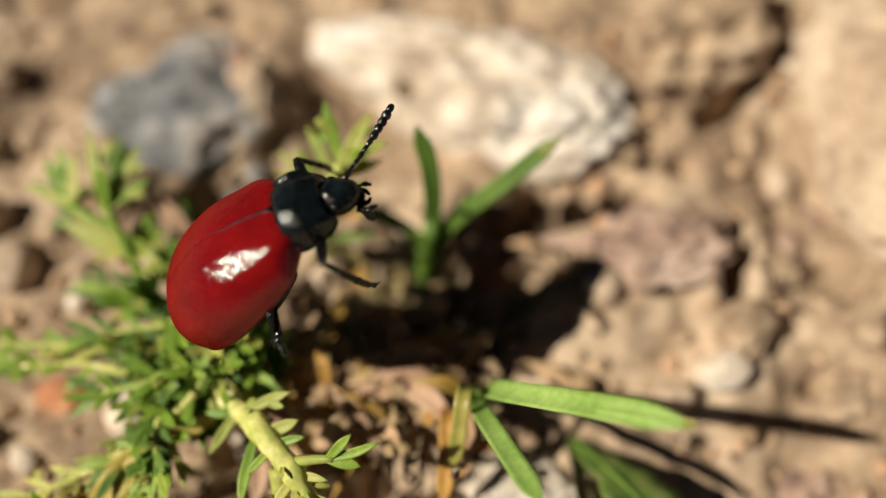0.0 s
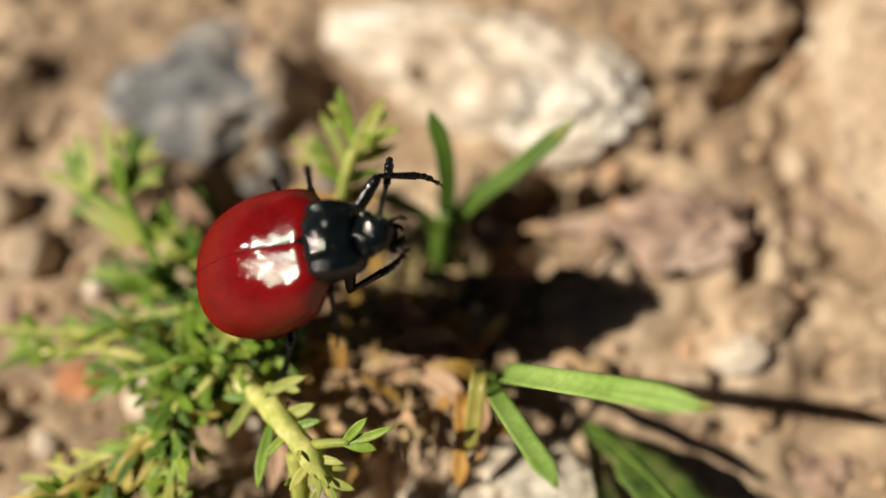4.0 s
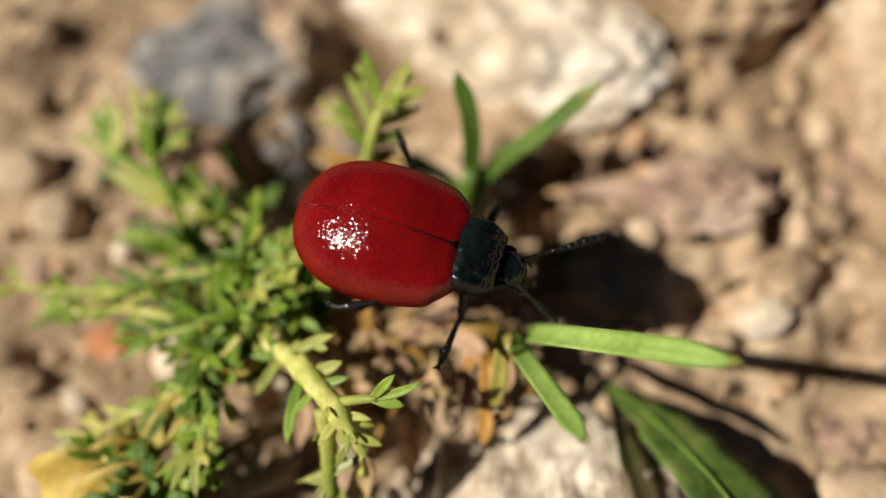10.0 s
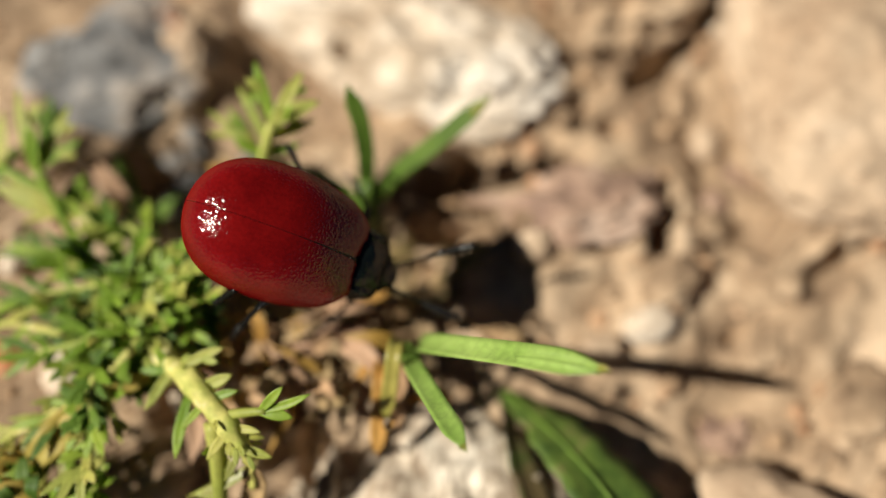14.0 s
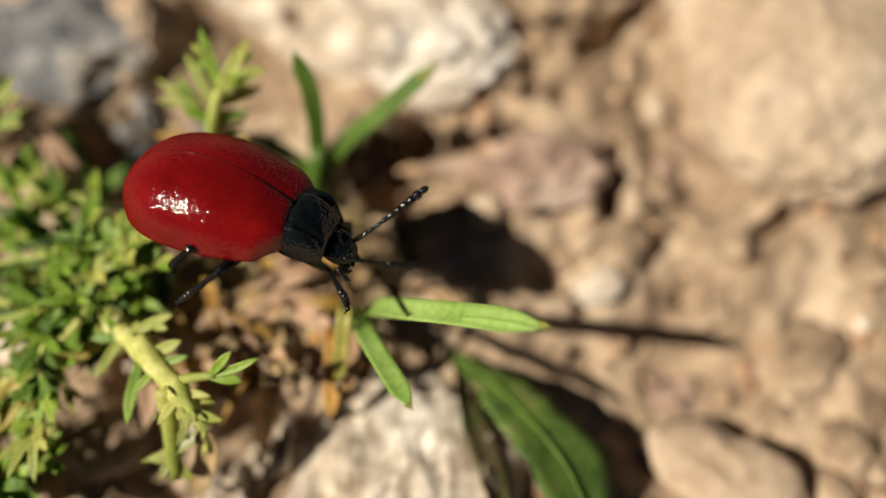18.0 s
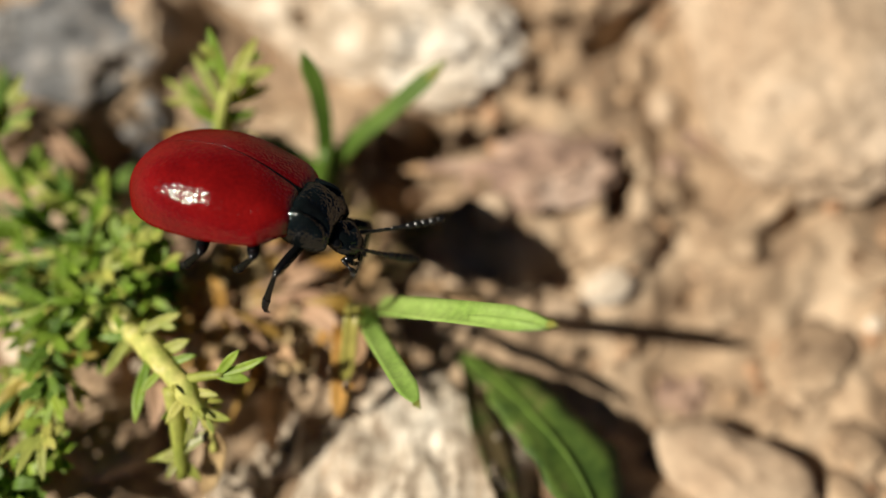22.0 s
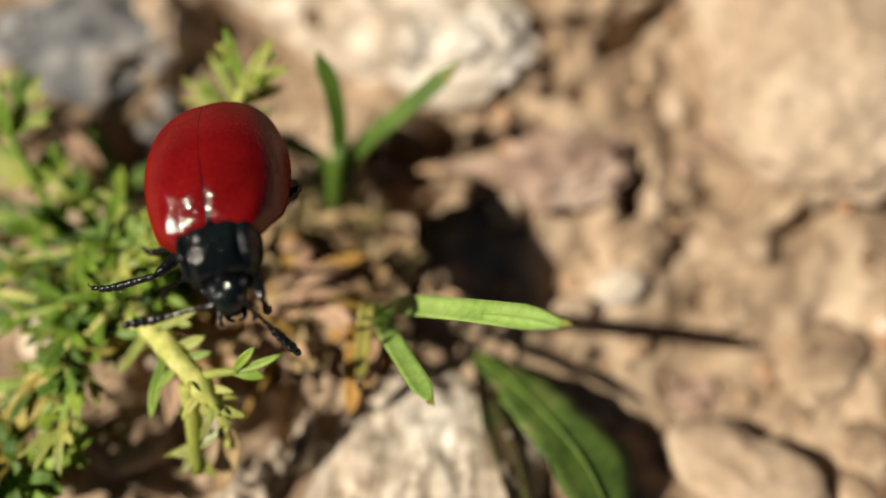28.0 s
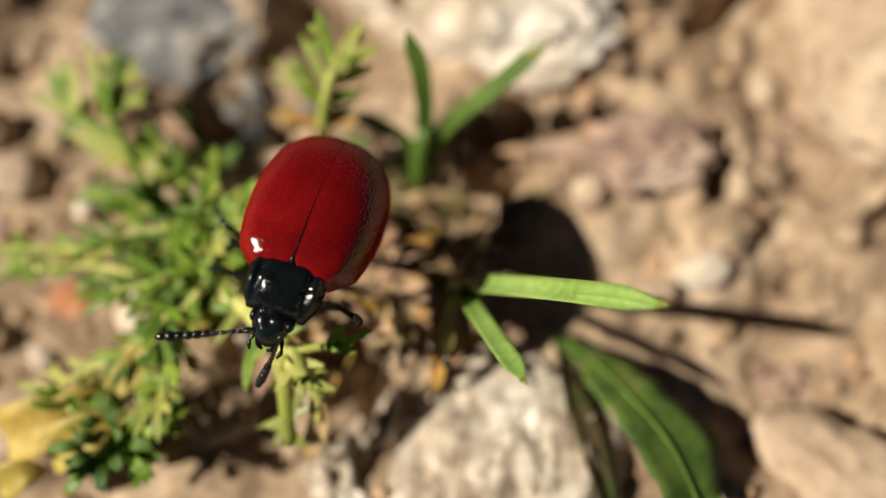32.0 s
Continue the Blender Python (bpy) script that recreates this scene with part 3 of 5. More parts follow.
# blunt yellow tips and the rolled edge of the long blade
grass_blade(grass, [(4.39, -9.72, 13.75), (4.55, -9.80, 14.00), (4.71, -9.88, 14.20)], 0.2, GRASS_TIP, "blunt yellow blade tip", name="blade_tip", tip=0.9, fold=0.6)
grass_blade(grass, [(-0.63, -12.15, 11.40), (-0.55, -12.28, 11.60), (-0.46, -12.40, 11.70)], 0.2, GRASS_TIP, "blunt yellow blade tip", name="blade_tip", tip=0.9, fold=0.6)
grass_blade(grass, [(1.56, -8.82, 11.45), (3.04, -9.50, 12.90), (4.40, -9.91, 13.95)], 0.26, GRASS, "rolled edge of the blade", name="fold", tip=0.5, fold=0.8)

# grass beside the pale stone
grass = thing("grass_tuft", (-5.88, 1.50, -0.50), "small dark green grass tuft beside pale stone", "grass")
grass_blade(grass, [(-5.88, 1.50, -0.50), (-5.28, 3.08, 4.00), (-5.27, 4.33, 7.50), (-5.93, 5.49, 9.80)], 0.47, GRASS_SHADED, "upright dark green blade", fold=0.4, up=(0, -1, 0.6))
grass_blade(grass, [(-5.88, 1.50, -0.50), (-4.53, 3.00, 3.50), (-1.60, 4.12, 6.50), (1.28, 5.61, 8.80)], 0.47, GRASS_SHADED, "green blade with brown tip", up=(0, -0.5, 1))
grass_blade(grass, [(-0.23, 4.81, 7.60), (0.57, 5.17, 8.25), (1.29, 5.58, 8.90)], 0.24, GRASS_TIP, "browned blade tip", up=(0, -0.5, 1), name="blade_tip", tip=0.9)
grass_blade(grass, [(-5.88, 1.50, -0.50), (-5.94, 2.61, 2.50), (-7.56, 3.29, 4.00), (-9.74, 3.53, 5.00)], 0.36, GRASS_SHADED, "dark green drooping blade", up=(0, -0.5, 1))
part("stem", tube(curve([Vector((-5.88, 1.36, -0.60)) - Vector((0, 0, 6.0)), (-5.88, 1.36, -0.60), (-5.64, 2.16, 2.00), (-5.18, 2.98, 4.20)], 8), lambda t: 0.6 - 0.15 * t, 8), GRASS_SHADED, grass)


def sprig(parent, node, tips, half, mats, seed, up=(0, -0.3, 1), droop=0.08):
    """Narrow leaflets from one node to the given tips."""
    rng = random.Random(seed)
    a = Vector(node)
    for tip in tips:
        d = Vector(tip) - a
        leaflet(parent, a, d, d.length, half * rng.uniform(0.85, 1.2), rng.choice(mats), up, droop, rng=rng)
        # a small side lobe on most leaflets
        if rng.random() < 0.65 and d.length > 2:
            side = Matrix.Rotation(radians(rng.choice((-38, 38))), 3, Vector(up).normalized()) @ d
            leaflet(parent, a + d * 0.5, side, d.length * 0.36, half * 0.8, rng.choice(mats), up, droop, name="lobe", rng=rng)


ROOT = Vector((-17.46, -3.65, 0.00))
# herb whose sprig stands up beside the beetle
herb = thing("herb", (-11.16, 2.31, 0.00), "small feathery green herb sprig standing upright", "plant", "feathery herbs")
part("stem", tube(curve([(-11.16, 2.31, 0.00), (-10.84, 2.48, 4.00), (-10.28, 2.86, 7.00), (-9.55, 3.77, 9.00)], 14), lambda t: 0.42 - 0.12 * t, 8), STEM, herb)
sprig(herb, (-9.55, 3.77, 9.00), [(-10.33, 6.25, 10.50), (-8.10, 6.07, 10.00), (-7.25, 4.62, 9.50)], 0.36, [LEAF, LEAF_PALE], 3)
sprig(herb, (-10.08, 3.42, 8.00), [(-7.59, 4.24, 8.60), (-11.51, 6.04, 8.80), (-8.49, 4.23, 10.00)], 0.34, [LEAF_PALE, LEAF], 4)
sprig(herb, (-10.47, 3.09, 6.60), [(-13.21, 5.30, 7.50), (-12.13, 4.72, 7.50), (-8.38, 3.91, 7.00), (-11.27, 4.07, 8.00)], 0.25, [LEAF_PALE], 5)
sprig(herb, (-10.63, 2.70, 5.50), [(-13.37, 3.03, 6.00), (-8.83, 3.21, 6.50)], 0.3, [AMBER], 6)

sprig(herb, (-10.47, 3.07, 7.20), [(-12.56, 4.82, 7.60), (-11.71, 3.70, 7.80), (-8.43, 3.33, 7.60), (-12.28, 5.76, 7.20)], 0.28, [LEAF_PALE, LEAF], 42)
sprig(herb, (-10.68, 2.65, 5.60), [(-13.46, 3.03, 6.00), (-12.86, 2.86, 5.20), (-8.57, 2.76, 6.00), (-11.98, 1.83, 4.60)], 0.34, [AMBER, STRAW], 43)
sprig(herb, (-10.58, 2.14, 4.00), [(-12.95, 1.69, 4.20), (-8.11, 2.28, 4.40), (-11.77, 0.40, 3.40), (-8.72, 0.66, 3.60)], 0.36, [LEAF_DEEP, WITHER], 44)

# herb towards the grey stone
herb = thing("herb", ROOT, "feathery green herb with forked narrow leaves", "plant", "feathery herbs")
part("stem", tube(curve([ROOT, (-19.11, -1.98, 3.50), (-20.39, -0.04, 5.00), (-21.91, 2.65, 6.50)], 16), lambda t: 0.34 - 0.12 * t, 8), LEAF, herb)
sprig(herb, (-21.88, 2.48, 6.50), [(-22.97, 6.46, 7.80), (-20.33, 5.67, 7.50), (-19.69, 3.93, 7.00), (-21.88, 4.27, 8.00)], 0.36, [LEAF_PALE, LEAF], 7)
sprig(herb, (-22.15, 3.66, 5.60), [(-22.82, 7.85, 5.20), (-22.08, 7.42, 5.00)], 0.4, [LEAF_DEEP], 27)
part("stem", tube(curve([(-21.20, 1.48, 5.90), (-22.55, 2.14, 6.20), (-23.83, 2.76, 6.30)], 8), 0.2, 7), LEAF, herb)
sprig(herb, (-23.68, 2.76, 6.30), [(-24.63, 5.81, 7.20), (-23.68, 5.33, 7.40), (-26.32, 3.70, 6.60), (-25.46, 5.20, 6.80)], 0.36, [LEAF_PALE, LEAF], 8)
sprig(herb, (-24.08, 2.74, 5.40), [(-27.15, 5.12, 4.60), (-25.34, 1.93, 5.00), (-23.74, 4.59, 5.20)], 0.34, [LEAF_DEEP], 28)
sprig(herb, (-21.07, 0.87, 4.80), [(-24.90, 2.50, 5.20), (-23.69, 1.43, 5.00), (-24.12, 2.63, 5.60), (-19.86, 2.85, 5.20), (-19.26, 2.05, 4.80)], 0.34, [LEAF, LEAF_PALE], 9)
sprig(herb, (-19.74, -1.13, 3.80), [(-23.95, -0.68, 4.20), (-22.70, -1.64, 4.20), (-22.13, -0.10, 4.40), (-19.15, 0.81, 4.60), (-24.55, -1.25, 4.00)], 0.33, [LEAF_DEEP, LEAF], 10)
part("stem", tube(curve([(-20.00, -1.30, 3.00), (-21.27, 0.25, 4.00), (-23.43, 2.76, 4.60)], 10), lambda t: 0.3 - 0.1 * t, 7), DRY_PINK, herb, "pale pinkish dry stalk")
part("blade", blade(curve([(-17.40, 0.75, 1.00), (-18.43, 3.23, 2.50), (-19.21, 5.28, 4.00)], 12), straight(0.4, 0.3), (0, -0.5, 1), 0.3, 0.12), GRASS_SHADED, herb, "dark green narrow leaf")
part("blade", blade(curve([(-17.98, 1.45, 1.00), (-16.96, 2.06, 2.00), (-15.76, 2.80, 3.00)], 10), straight(0.36, 0.4), (0, -0.5, 1), 0.3, 0.12), LEAF_DEEP, herb, "dark green narrow leaf")
part("dry_leaf", blade(curve([(-18.72, 2.74, 2.40), (-19.84, 3.82, 3.40), (-20.75, 4.85, 4.00)], 12), lance(0.55, 0.8), (0.2, -0.4, 1), 0.4, 0.12), DRY_PINK, herb, "pale brown dry leaf")

# leafy middle of the cushion
herb = thing("herb", ROOT + Vector((0.5, 0.3, 0)), "dense bright green feathery herb cushion", "plant", "feathery herbs")
rng = random.Random(21)
for i in range(11):
    a = radians(i * 137.5)
    reach = 1.4 + 3.0 * (i / 10) ** 0.7
    foot = ROOT + Vector((0.5 + 0.6 * math.cos(a), 0.3 + 0.6 * math.sin(a), 0))
    tip = ROOT + Vector((reach * math.cos(a) * 0.85, reach * math.sin(a), 6.6 - 0.45 * reach + rng.uniform(-0.7, 0.7)))
    feathery(herb, [foot, (foot + tip) * 0.5 + Vector((0, 0, 1.4)), tip], 0.30, 4, 1.7, 0.27, [LEAF, LEAF, LEAF_PALE, LEAF_DEEP], 30 + i, spread=50, stem_mat=LEAF, start=0.35)
for i, tip in enumerate([(-12.24, -4.58, 7.00), (-13.75, -4.31, 7.00), (-13.86, -1.92, 6.50), (-16.00, -1.72, 6.00), (-14.27, -5.70, 6.50), (-13.04, -3.30, 7.00)]):
    feathery(herb, [ROOT, (ROOT + Vector(tip)) * 0.5 + Vector((0, 0, 1.5)), tip], 0.28, 5, 1.15, 0.25, [LEAF_PALE, LEAF], 60 + i, spread=58, stem_mat=LEAF_PALE, start=0.45)

rng = random.Random(23)
for i in range(40):
    a, r = i * 2.4, math.sqrt((i + 0.5) / 40)
    foot = Vector((-15.74, -4.66, 4.60)) + Vector((3.0 * r * math.cos(a), 3.1 * r * math.sin(a), 1.2 - 1.6 * r * r + rng.uniform(-0.6, 0.6)))
    mat = rng.choice([LEAF, LEAF, LEAF_PALE, LEAF_DEEP])
    b = rng.uniform(0, 6.28)
    for k in range(5):
        c = b + radians(-100 + 50 * k + rng.uniform(-10, 10))
        leaflet(herb, foot, (math.cos(c), math.sin(c), rng.uniform(0.1, 0.7)), rng.uniform(0.9, 1.5), rng.uniform(0.2, 0.3), mat, (0, -0.3, 1), 0.2, rng=rng)

# shoots that lie out to the far side of the cushion
herb = thing("herb", ROOT + Vector((-1.2, -0.4, 0)), "sprawling herb with long pale green shoots", "plant", "feathery herbs")
R2 = ROOT + Vector((-1.2, -0.4, 0))
for i, (pts, mats) in enumerate([
    ([(-19.52, -4.05, 4.00), (-23.68, -4.21, 4.60), (-30.04, -4.02, 4.50)], [LEAF_PALE, LEAF]),
    ([(-18.94, -5.85, 4.00), (-21.92, -5.05, 4.20), (-25.54, -5.18, 4.00)], [LEAF, LEAF_DEEP]),
    ([(-18.10, -7.58, 4.00), (-20.14, -9.80, 4.40), (-23.63, -11.41, 4.00)], [LEAF_PALE, GRASS_TIP]),
    ([(-17.78, -7.86, 4.00), (-18.91, -10.95, 4.20), (-21.45, -13.54, 3.60)], [GRASS_TIP, LEAF]),
    ([(-17.04, -7.97, 4.50), (-17.14, -10.00, 5.00), (-17.67, -11.84, 5.00)], [LEAF, LEAF_PALE]),
    ([(-18.09, -6.57, 4.50), (-17.60, -8.25, 5.60), (-17.49, -9.86, 5.60)], [LEAF, LEAF_DEEP]),
    ([(-16.37, -2.65, 5.00), (-18.33, -3.39, 5.40), (-21.46, -3.80, 5.00)], [LEAF, LEAF_DEEP]),
    ([(-16.30, -4.82, 5.20), (-18.20, -6.15, 5.40), (-20.69, -6.70, 5.00)], [LEAF, LEAF_DEEP]),
    ([(-16.28, -1.10, 5.00), (-17.98, -0.01, 5.40), (-20.53, 0.69, 5.00)], [LEAF, LEAF_PALE]),
    ([(-15.88, -5.98, 5.20), (-17.13, -7.98, 5.40), (-19.13, -9.75, 5.00)], [LEAF, LEAF_DEEP]),
]):
    feathery(herb, [R2, *pts], 0.30, 5, 2.2, 0.24, mats, 80 + i, spread=40, start=0.3)

# thick pale shoot with forked tips
herb = thing("herb", (-17.46, -3.65, 0.00), "thick pale yellow-green herb shoot with forked leaves", "plant", "feathery herbs")
SHOOT = [(-16.49, -4.60, 3.00), (-14.34, -7.11, 5.60), (-12.79, -8.39, 7.00), (-11.23, -10.03, 7.60), (-10.23, -11.20, 7.40), (-9.76, -11.91, 6.60), (-9.89, -12.93, 5.00)]
part("stem", knobby(tube(curve([(-17.46, -3.65, 0.00), *SHOOT], 70), lambda t: (0.32 + 0.19 * math.sin(math.pi * min(1, 0.2 + 0.8 * t)) + 0.05 * math.sin(t * 31)) * (1 - 0.35 * max(0, t - 0.6) / 0.4), 14), 0.16, 1.5), STEM, herb, "thick pale yellow-green stem")
sprig(herb, (-13.14, -7.85, 6.90), [(-11.14, -7.25, 7.80)], 0.27, [LEAF_PALE], 11)
sprig(herb, (-12.01, -8.92, 7.40), [(-10.59, -8.48, 8.00)], 0.27, [LEAF_PALE], 15)
sprig(herb, (-12.71, -9.12, 6.80), [(-13.03, -11.86, 6.60)], 0.3, [LEAF], 12)
sprig(herb, (-13.84, -7.81, 6.20), [(-14.87, -9.63, 6.00), (-14.45, -6.90, 6.80), (-15.37, -7.78, 6.00)], 0.27, [LEAF, LEAF_PALE], 16)
part("branch", tube(curve([(-10.72, -10.20, 7.60), (-9.75, -10.20, 8.20), (-8.84, -10.22, 8.60)], 8), lambda t: 0.24 - 0.06 * t, 8), LEAF_PALE, herb)
sprig(herb, (-9.09, -10.23, 8.60), [(-8.08, -9.38, 9.40), (-6.95, -9.60, 9.20), (-7.67, -10.54, 8.60)], 0.25, [LEAF, LEAF_PALE], 13)
part("branch", tube(curve([(-11.45, -10.41, 7.00), (-11.29, -11.89, 6.20), (-11.26, -14.03, 4.60)], 10), lambda t: 0.46 - 0.12 * t, 8), LEAF_PALE, herb)
sprig(herb, (-11.35, -11.42, 6.40), [(-11.77, -11.77, 7.00), (-10.56, -12.58, 6.00), (-11.69, -10.54, 7.00)], 0.25, [LEAF, LEAF_PALE], 14)
sprig(herb, (-11.27, -13.23, 5.20), [(-12.50, -13.19, 5.00), (-11.89, -14.20, 5.00), (-10.42, -14.26, 4.60)], 0.24, [GRASS_TIP, LEAF_PALE], 17)
sprig(herb, (-11.68, -9.52, 7.50), [(-12.76, -10.72, 7.20), (-10.23, -9.23, 8.00)], 0.22, [LEAF_PALE, LEAF], 18)
sprig(herb, (-10.57, -10.74, 7.50), [(-11.51, -12.04, 7.20), (-9.15, -11.01, 7.80)], 0.22, [LEAF_PALE], 19)
sprig(herb, (-10.06, -11.53, 7.20), [(-8.68, -11.98, 7.20), (-10.80, -12.90, 6.60)], 0.2, [LEAF_PALE, GRASS_TIP], 20)
rng = random.Random(8)
shoot = curve(SHOOT, 26)
for i in range(22):
    k = rng.randrange(2, 24)
    d = (shoot[k + 1] - shoot[k]).normalized()
    out = (Matrix.Rotation(rng.uniform(0, 6.28), 3, d) @ d.orthogonal()).normalized()
    leaflet(herb, shoot[k] + out * 0.34, out + d * 0.9, rng.uniform(0.4, 0.9), 0.13, LEAF_PALE, rng=rng, name="bristle", thick=0.05)
part("dry_end", blade(curve([(-9.75, -12.22, 6.20), (-9.79, -13.01, 4.60), (-10.72, -14.74, 2.60)], 12), straight(0.55), thick=0.25, fold=0.6), STRAW, herb, "brown dried shoot end")
part("dry_end", blade(curve([(-9.88, -12.32, 6.00), (-11.40, -13.01, 5.40), (-12.97, -13.33, 4.60)], 12), straight(0.28, 0.6), thick=0.16, fold=0.5), GRASS_TIP, herb, "yellowing dried tip")

# rosette in front
herb = thing("herb", (-19.96, -14.12, 0.00), "small green herb rosette with rounded leaf tips", "plant", "feathery herbs")
rng = random.Random(5)
for i in range(14):
    a = radians(i * 137.5 + 30)
    reach = 0.9 + 1.9 * (i / 13) ** 0.6
    c = Vector((-19.96, -14.12, 0.00))
    p = c + Vector((0, 0, 3.5))
    tip = c + Vector((reach * math.cos(a) * 1.15, reach * math.sin(a), 5.6 - 0.35 * reach))
    part("leaf", blade(curve([c + Vector((0, 0, 0.3)), (p + tip) * 0.5 + Vector((0, 0, 0.3)), tip], 10), lambda t: 0.12 + 0.2 * math.sin(math.pi * max(0, t - 0.35) / 0.72) if t > 0.35 else 0.12, (0, 0, 1), 0.35, 0.14), rng.choice([LEAF, LEAF_DEEP, LEAF_DEEP]), herb)
for i, tip in enumerate([(-20.39, -15.00, 4.00), (-18.15, -15.23, 4.00), (-22.28, -12.40, 4.50), (-17.38, -12.81, 4.00)]):
    feathery(herb, [(-19.96, -14.12, 0.00), (-19.02, -14.16, 2.50), tip], 0.28, 5, 1.8, 0.25, [LEAF, LEAF_DEEP], 140 + i, spread=50, start=0.4)

# broad leaf in the shade
weed = thing("broad_leaf_weed", (2.06, -7.37, 0.00), "dark green broad jagged weed leaf lying low", "plant")


def jagged(full, peak=0.72):
    """Half width of a toothed leaf, broadest at the share peak of its length."""
    return lambda t: full * max(0.05, math.sin(math.pi * (0.06 + 0.44 * t / peak if t < peak else 0.5 + 0.4 * (t - peak) / (1 - peak)))) * (1 + 0.06 * math.sin(t * 47) + 0.04 * math.sin(t * 21))


part("leaf", knobby(blade(curve([(2.24, -7.51, 0.30), (4.58, -10.38, 2.40), (6.84, -13.70, 3.80), (8.51, -17.61, 3.60)], 44), jagged(2.15), (0.36, 0.1, 0.92), 0.12, 0.2), 0.3, 0.5, 2), BROAD, weed, "broad mottled green leaf with toothed edge")
part("leaf", knobby(blade(curve([(1.95, -7.43, 0.20), (2.53, -10.76, 1.50), (3.46, -13.91, 1.70), (4.20, -17.39, 1.50)], 30), jagged(0.95), (0.5, 0.2, 0.8), 0.4, 0.2), 0.2, 0.5, 5), BROAD_DARK, weed, "narrow dark olive leaf")
part("midrib", tube(curve([(2.22, -7.56, 0.50), (4.55, -10.42, 2.60), (6.79, -13.72, 4.00), (8.24, -17.13, 3.80)], 20), lambda t: 0.16 - 0.1 * t, 6), LEAF_DEEP, weed, "raised leaf midrib")


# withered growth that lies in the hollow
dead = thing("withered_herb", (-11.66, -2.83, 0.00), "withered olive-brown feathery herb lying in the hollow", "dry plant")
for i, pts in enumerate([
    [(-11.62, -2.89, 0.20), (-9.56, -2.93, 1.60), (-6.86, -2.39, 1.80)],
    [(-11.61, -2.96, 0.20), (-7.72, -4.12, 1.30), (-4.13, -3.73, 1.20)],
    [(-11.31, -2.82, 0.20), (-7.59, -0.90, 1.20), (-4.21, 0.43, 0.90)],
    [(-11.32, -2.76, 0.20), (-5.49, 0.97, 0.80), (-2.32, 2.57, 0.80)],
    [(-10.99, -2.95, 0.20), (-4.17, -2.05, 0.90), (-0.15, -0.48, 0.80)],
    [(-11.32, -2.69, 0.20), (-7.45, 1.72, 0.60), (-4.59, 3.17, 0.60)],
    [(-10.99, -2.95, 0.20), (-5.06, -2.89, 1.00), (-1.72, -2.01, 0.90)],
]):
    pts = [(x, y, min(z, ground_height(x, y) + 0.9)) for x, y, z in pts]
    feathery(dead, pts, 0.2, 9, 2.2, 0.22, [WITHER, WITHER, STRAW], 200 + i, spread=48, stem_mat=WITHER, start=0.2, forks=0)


# dry scraps among the plants
def scrap(a, b, half, mat, name="dry_leaf_scrap", label="curled brown dry leaf scrap on the soil", lift=0.5, category="dry leaf"):
    p, q = Vector(a), Vector(b)
    p.z, q.z = max(p.z, ground_height(p.x, p.y) + 0.12), max(q.z, ground_height(q.x, q.y) + 0.12)
    m = (p + q) * 0.5 + Vector((0.2, 0.1, lift))
    ob = thing(name, p, label, category, "dry scraps")
    part("scrap", blade(curve([p, m, q], 10), lance(half, 0.7), (0.2, -0.3, 1), 0.5, 0.1), mat, ob)


scrap((-1.04, 3.43, 0.40), (1.90, 2.92, 0.50), 0.28, STRAW, "straw", "short orange-brown dry straw on the soil", 0.3, "straw")
scrap((1.59, -4.41, 0.60), (3.50, -5.29, 0.50), 0.4, STRAW)
scrap((-0.67, -3.86, 0.80), (2.72, -5.04, 0.80), 0.42, STRAW)
scrap((-3.53, -4.12, 1.50), (-2.08, -2.89, 4.50), 0.42, STRAW, lift=0.9)
scrap((-3.09, -3.80, 1.50), (-4.11, -3.27, 3.60), 0.3, STRAW, lift=0.9)
scrap((-8.84, -4.04, 2.00), (-8.46, -6.30, 1.50), 0.38, AMBER, label="curled amber dry leaf scrap on the soil")
scrap((-9.41, -4.35, 2.00), (-7.36, -2.50, 3.00), 0.3, AMBER, label="curled amber dry leaf scrap on the soil")
scrap((-11.82, -3.01, 2.50), (-7.36, -4.02, 2.00), 0.3, GRASS_TIP, label="yellowing shed leaf among dry scraps")
scrap((-6.99, -1.81, 2.60), (-8.89, -2.49, 3.20), 0.42, AMBER, label="curled amber dry leaf scrap on the soil")
scrap((-8.68, -4.40, 3.40), (-8.11, -6.65, 2.20), 0.40, AMBER, label="curled amber dry leaf scrap on the soil")
scrap((-8.66, -3.00, 2.40), (-6.73, -3.80, 2.80), 0.5, AMBER, label="curled amber dry leaf scrap on the soil")
scrap((-8.81, -4.51, 3.00), (-8.14, -6.68, 2.20), 0.36, AMBER, label="curled amber dry leaf scrap on the soil")
scrap((-18.15, -9.67, 4.60), (-21.30, -12.61, 3.40), 0.8, YELLOW, label="broad yellow withered leaf on the soil", lift=0.8)
scrap((-20.16, -11.55, 3.60), (-24.96, -14.23, 3.20), 1.2, YELLOW, label="broad yellow withered leaf on the soil", lift=0.8)
scrap((-25.53, -13.79, 3.40), (-21.37, -12.66, 3.60), 1.5, YELLOW, label="broad yellow withered leaf on the soil", lift=0.8)
scrap((-23.12, -14.73, 3.60), (-19.33, -12.53, 3.80), 1.2, YELLOW, label="broad yellow withered leaf on the soil", lift=0.8)
scrap((-15.24, -7.79, 5.00), (-21.97, -11.38, 4.00), 0.45, YELLOW, label="broad yellow withered leaf on the soil", lift=0.8)
scrap((-25.71, -16.05, 3.00), (-23.23, -15.23, 3.20), 0.9, YELLOW, label="broad yellow withered leaf on the soil", lift=0.8)
rng = random.Random(77)
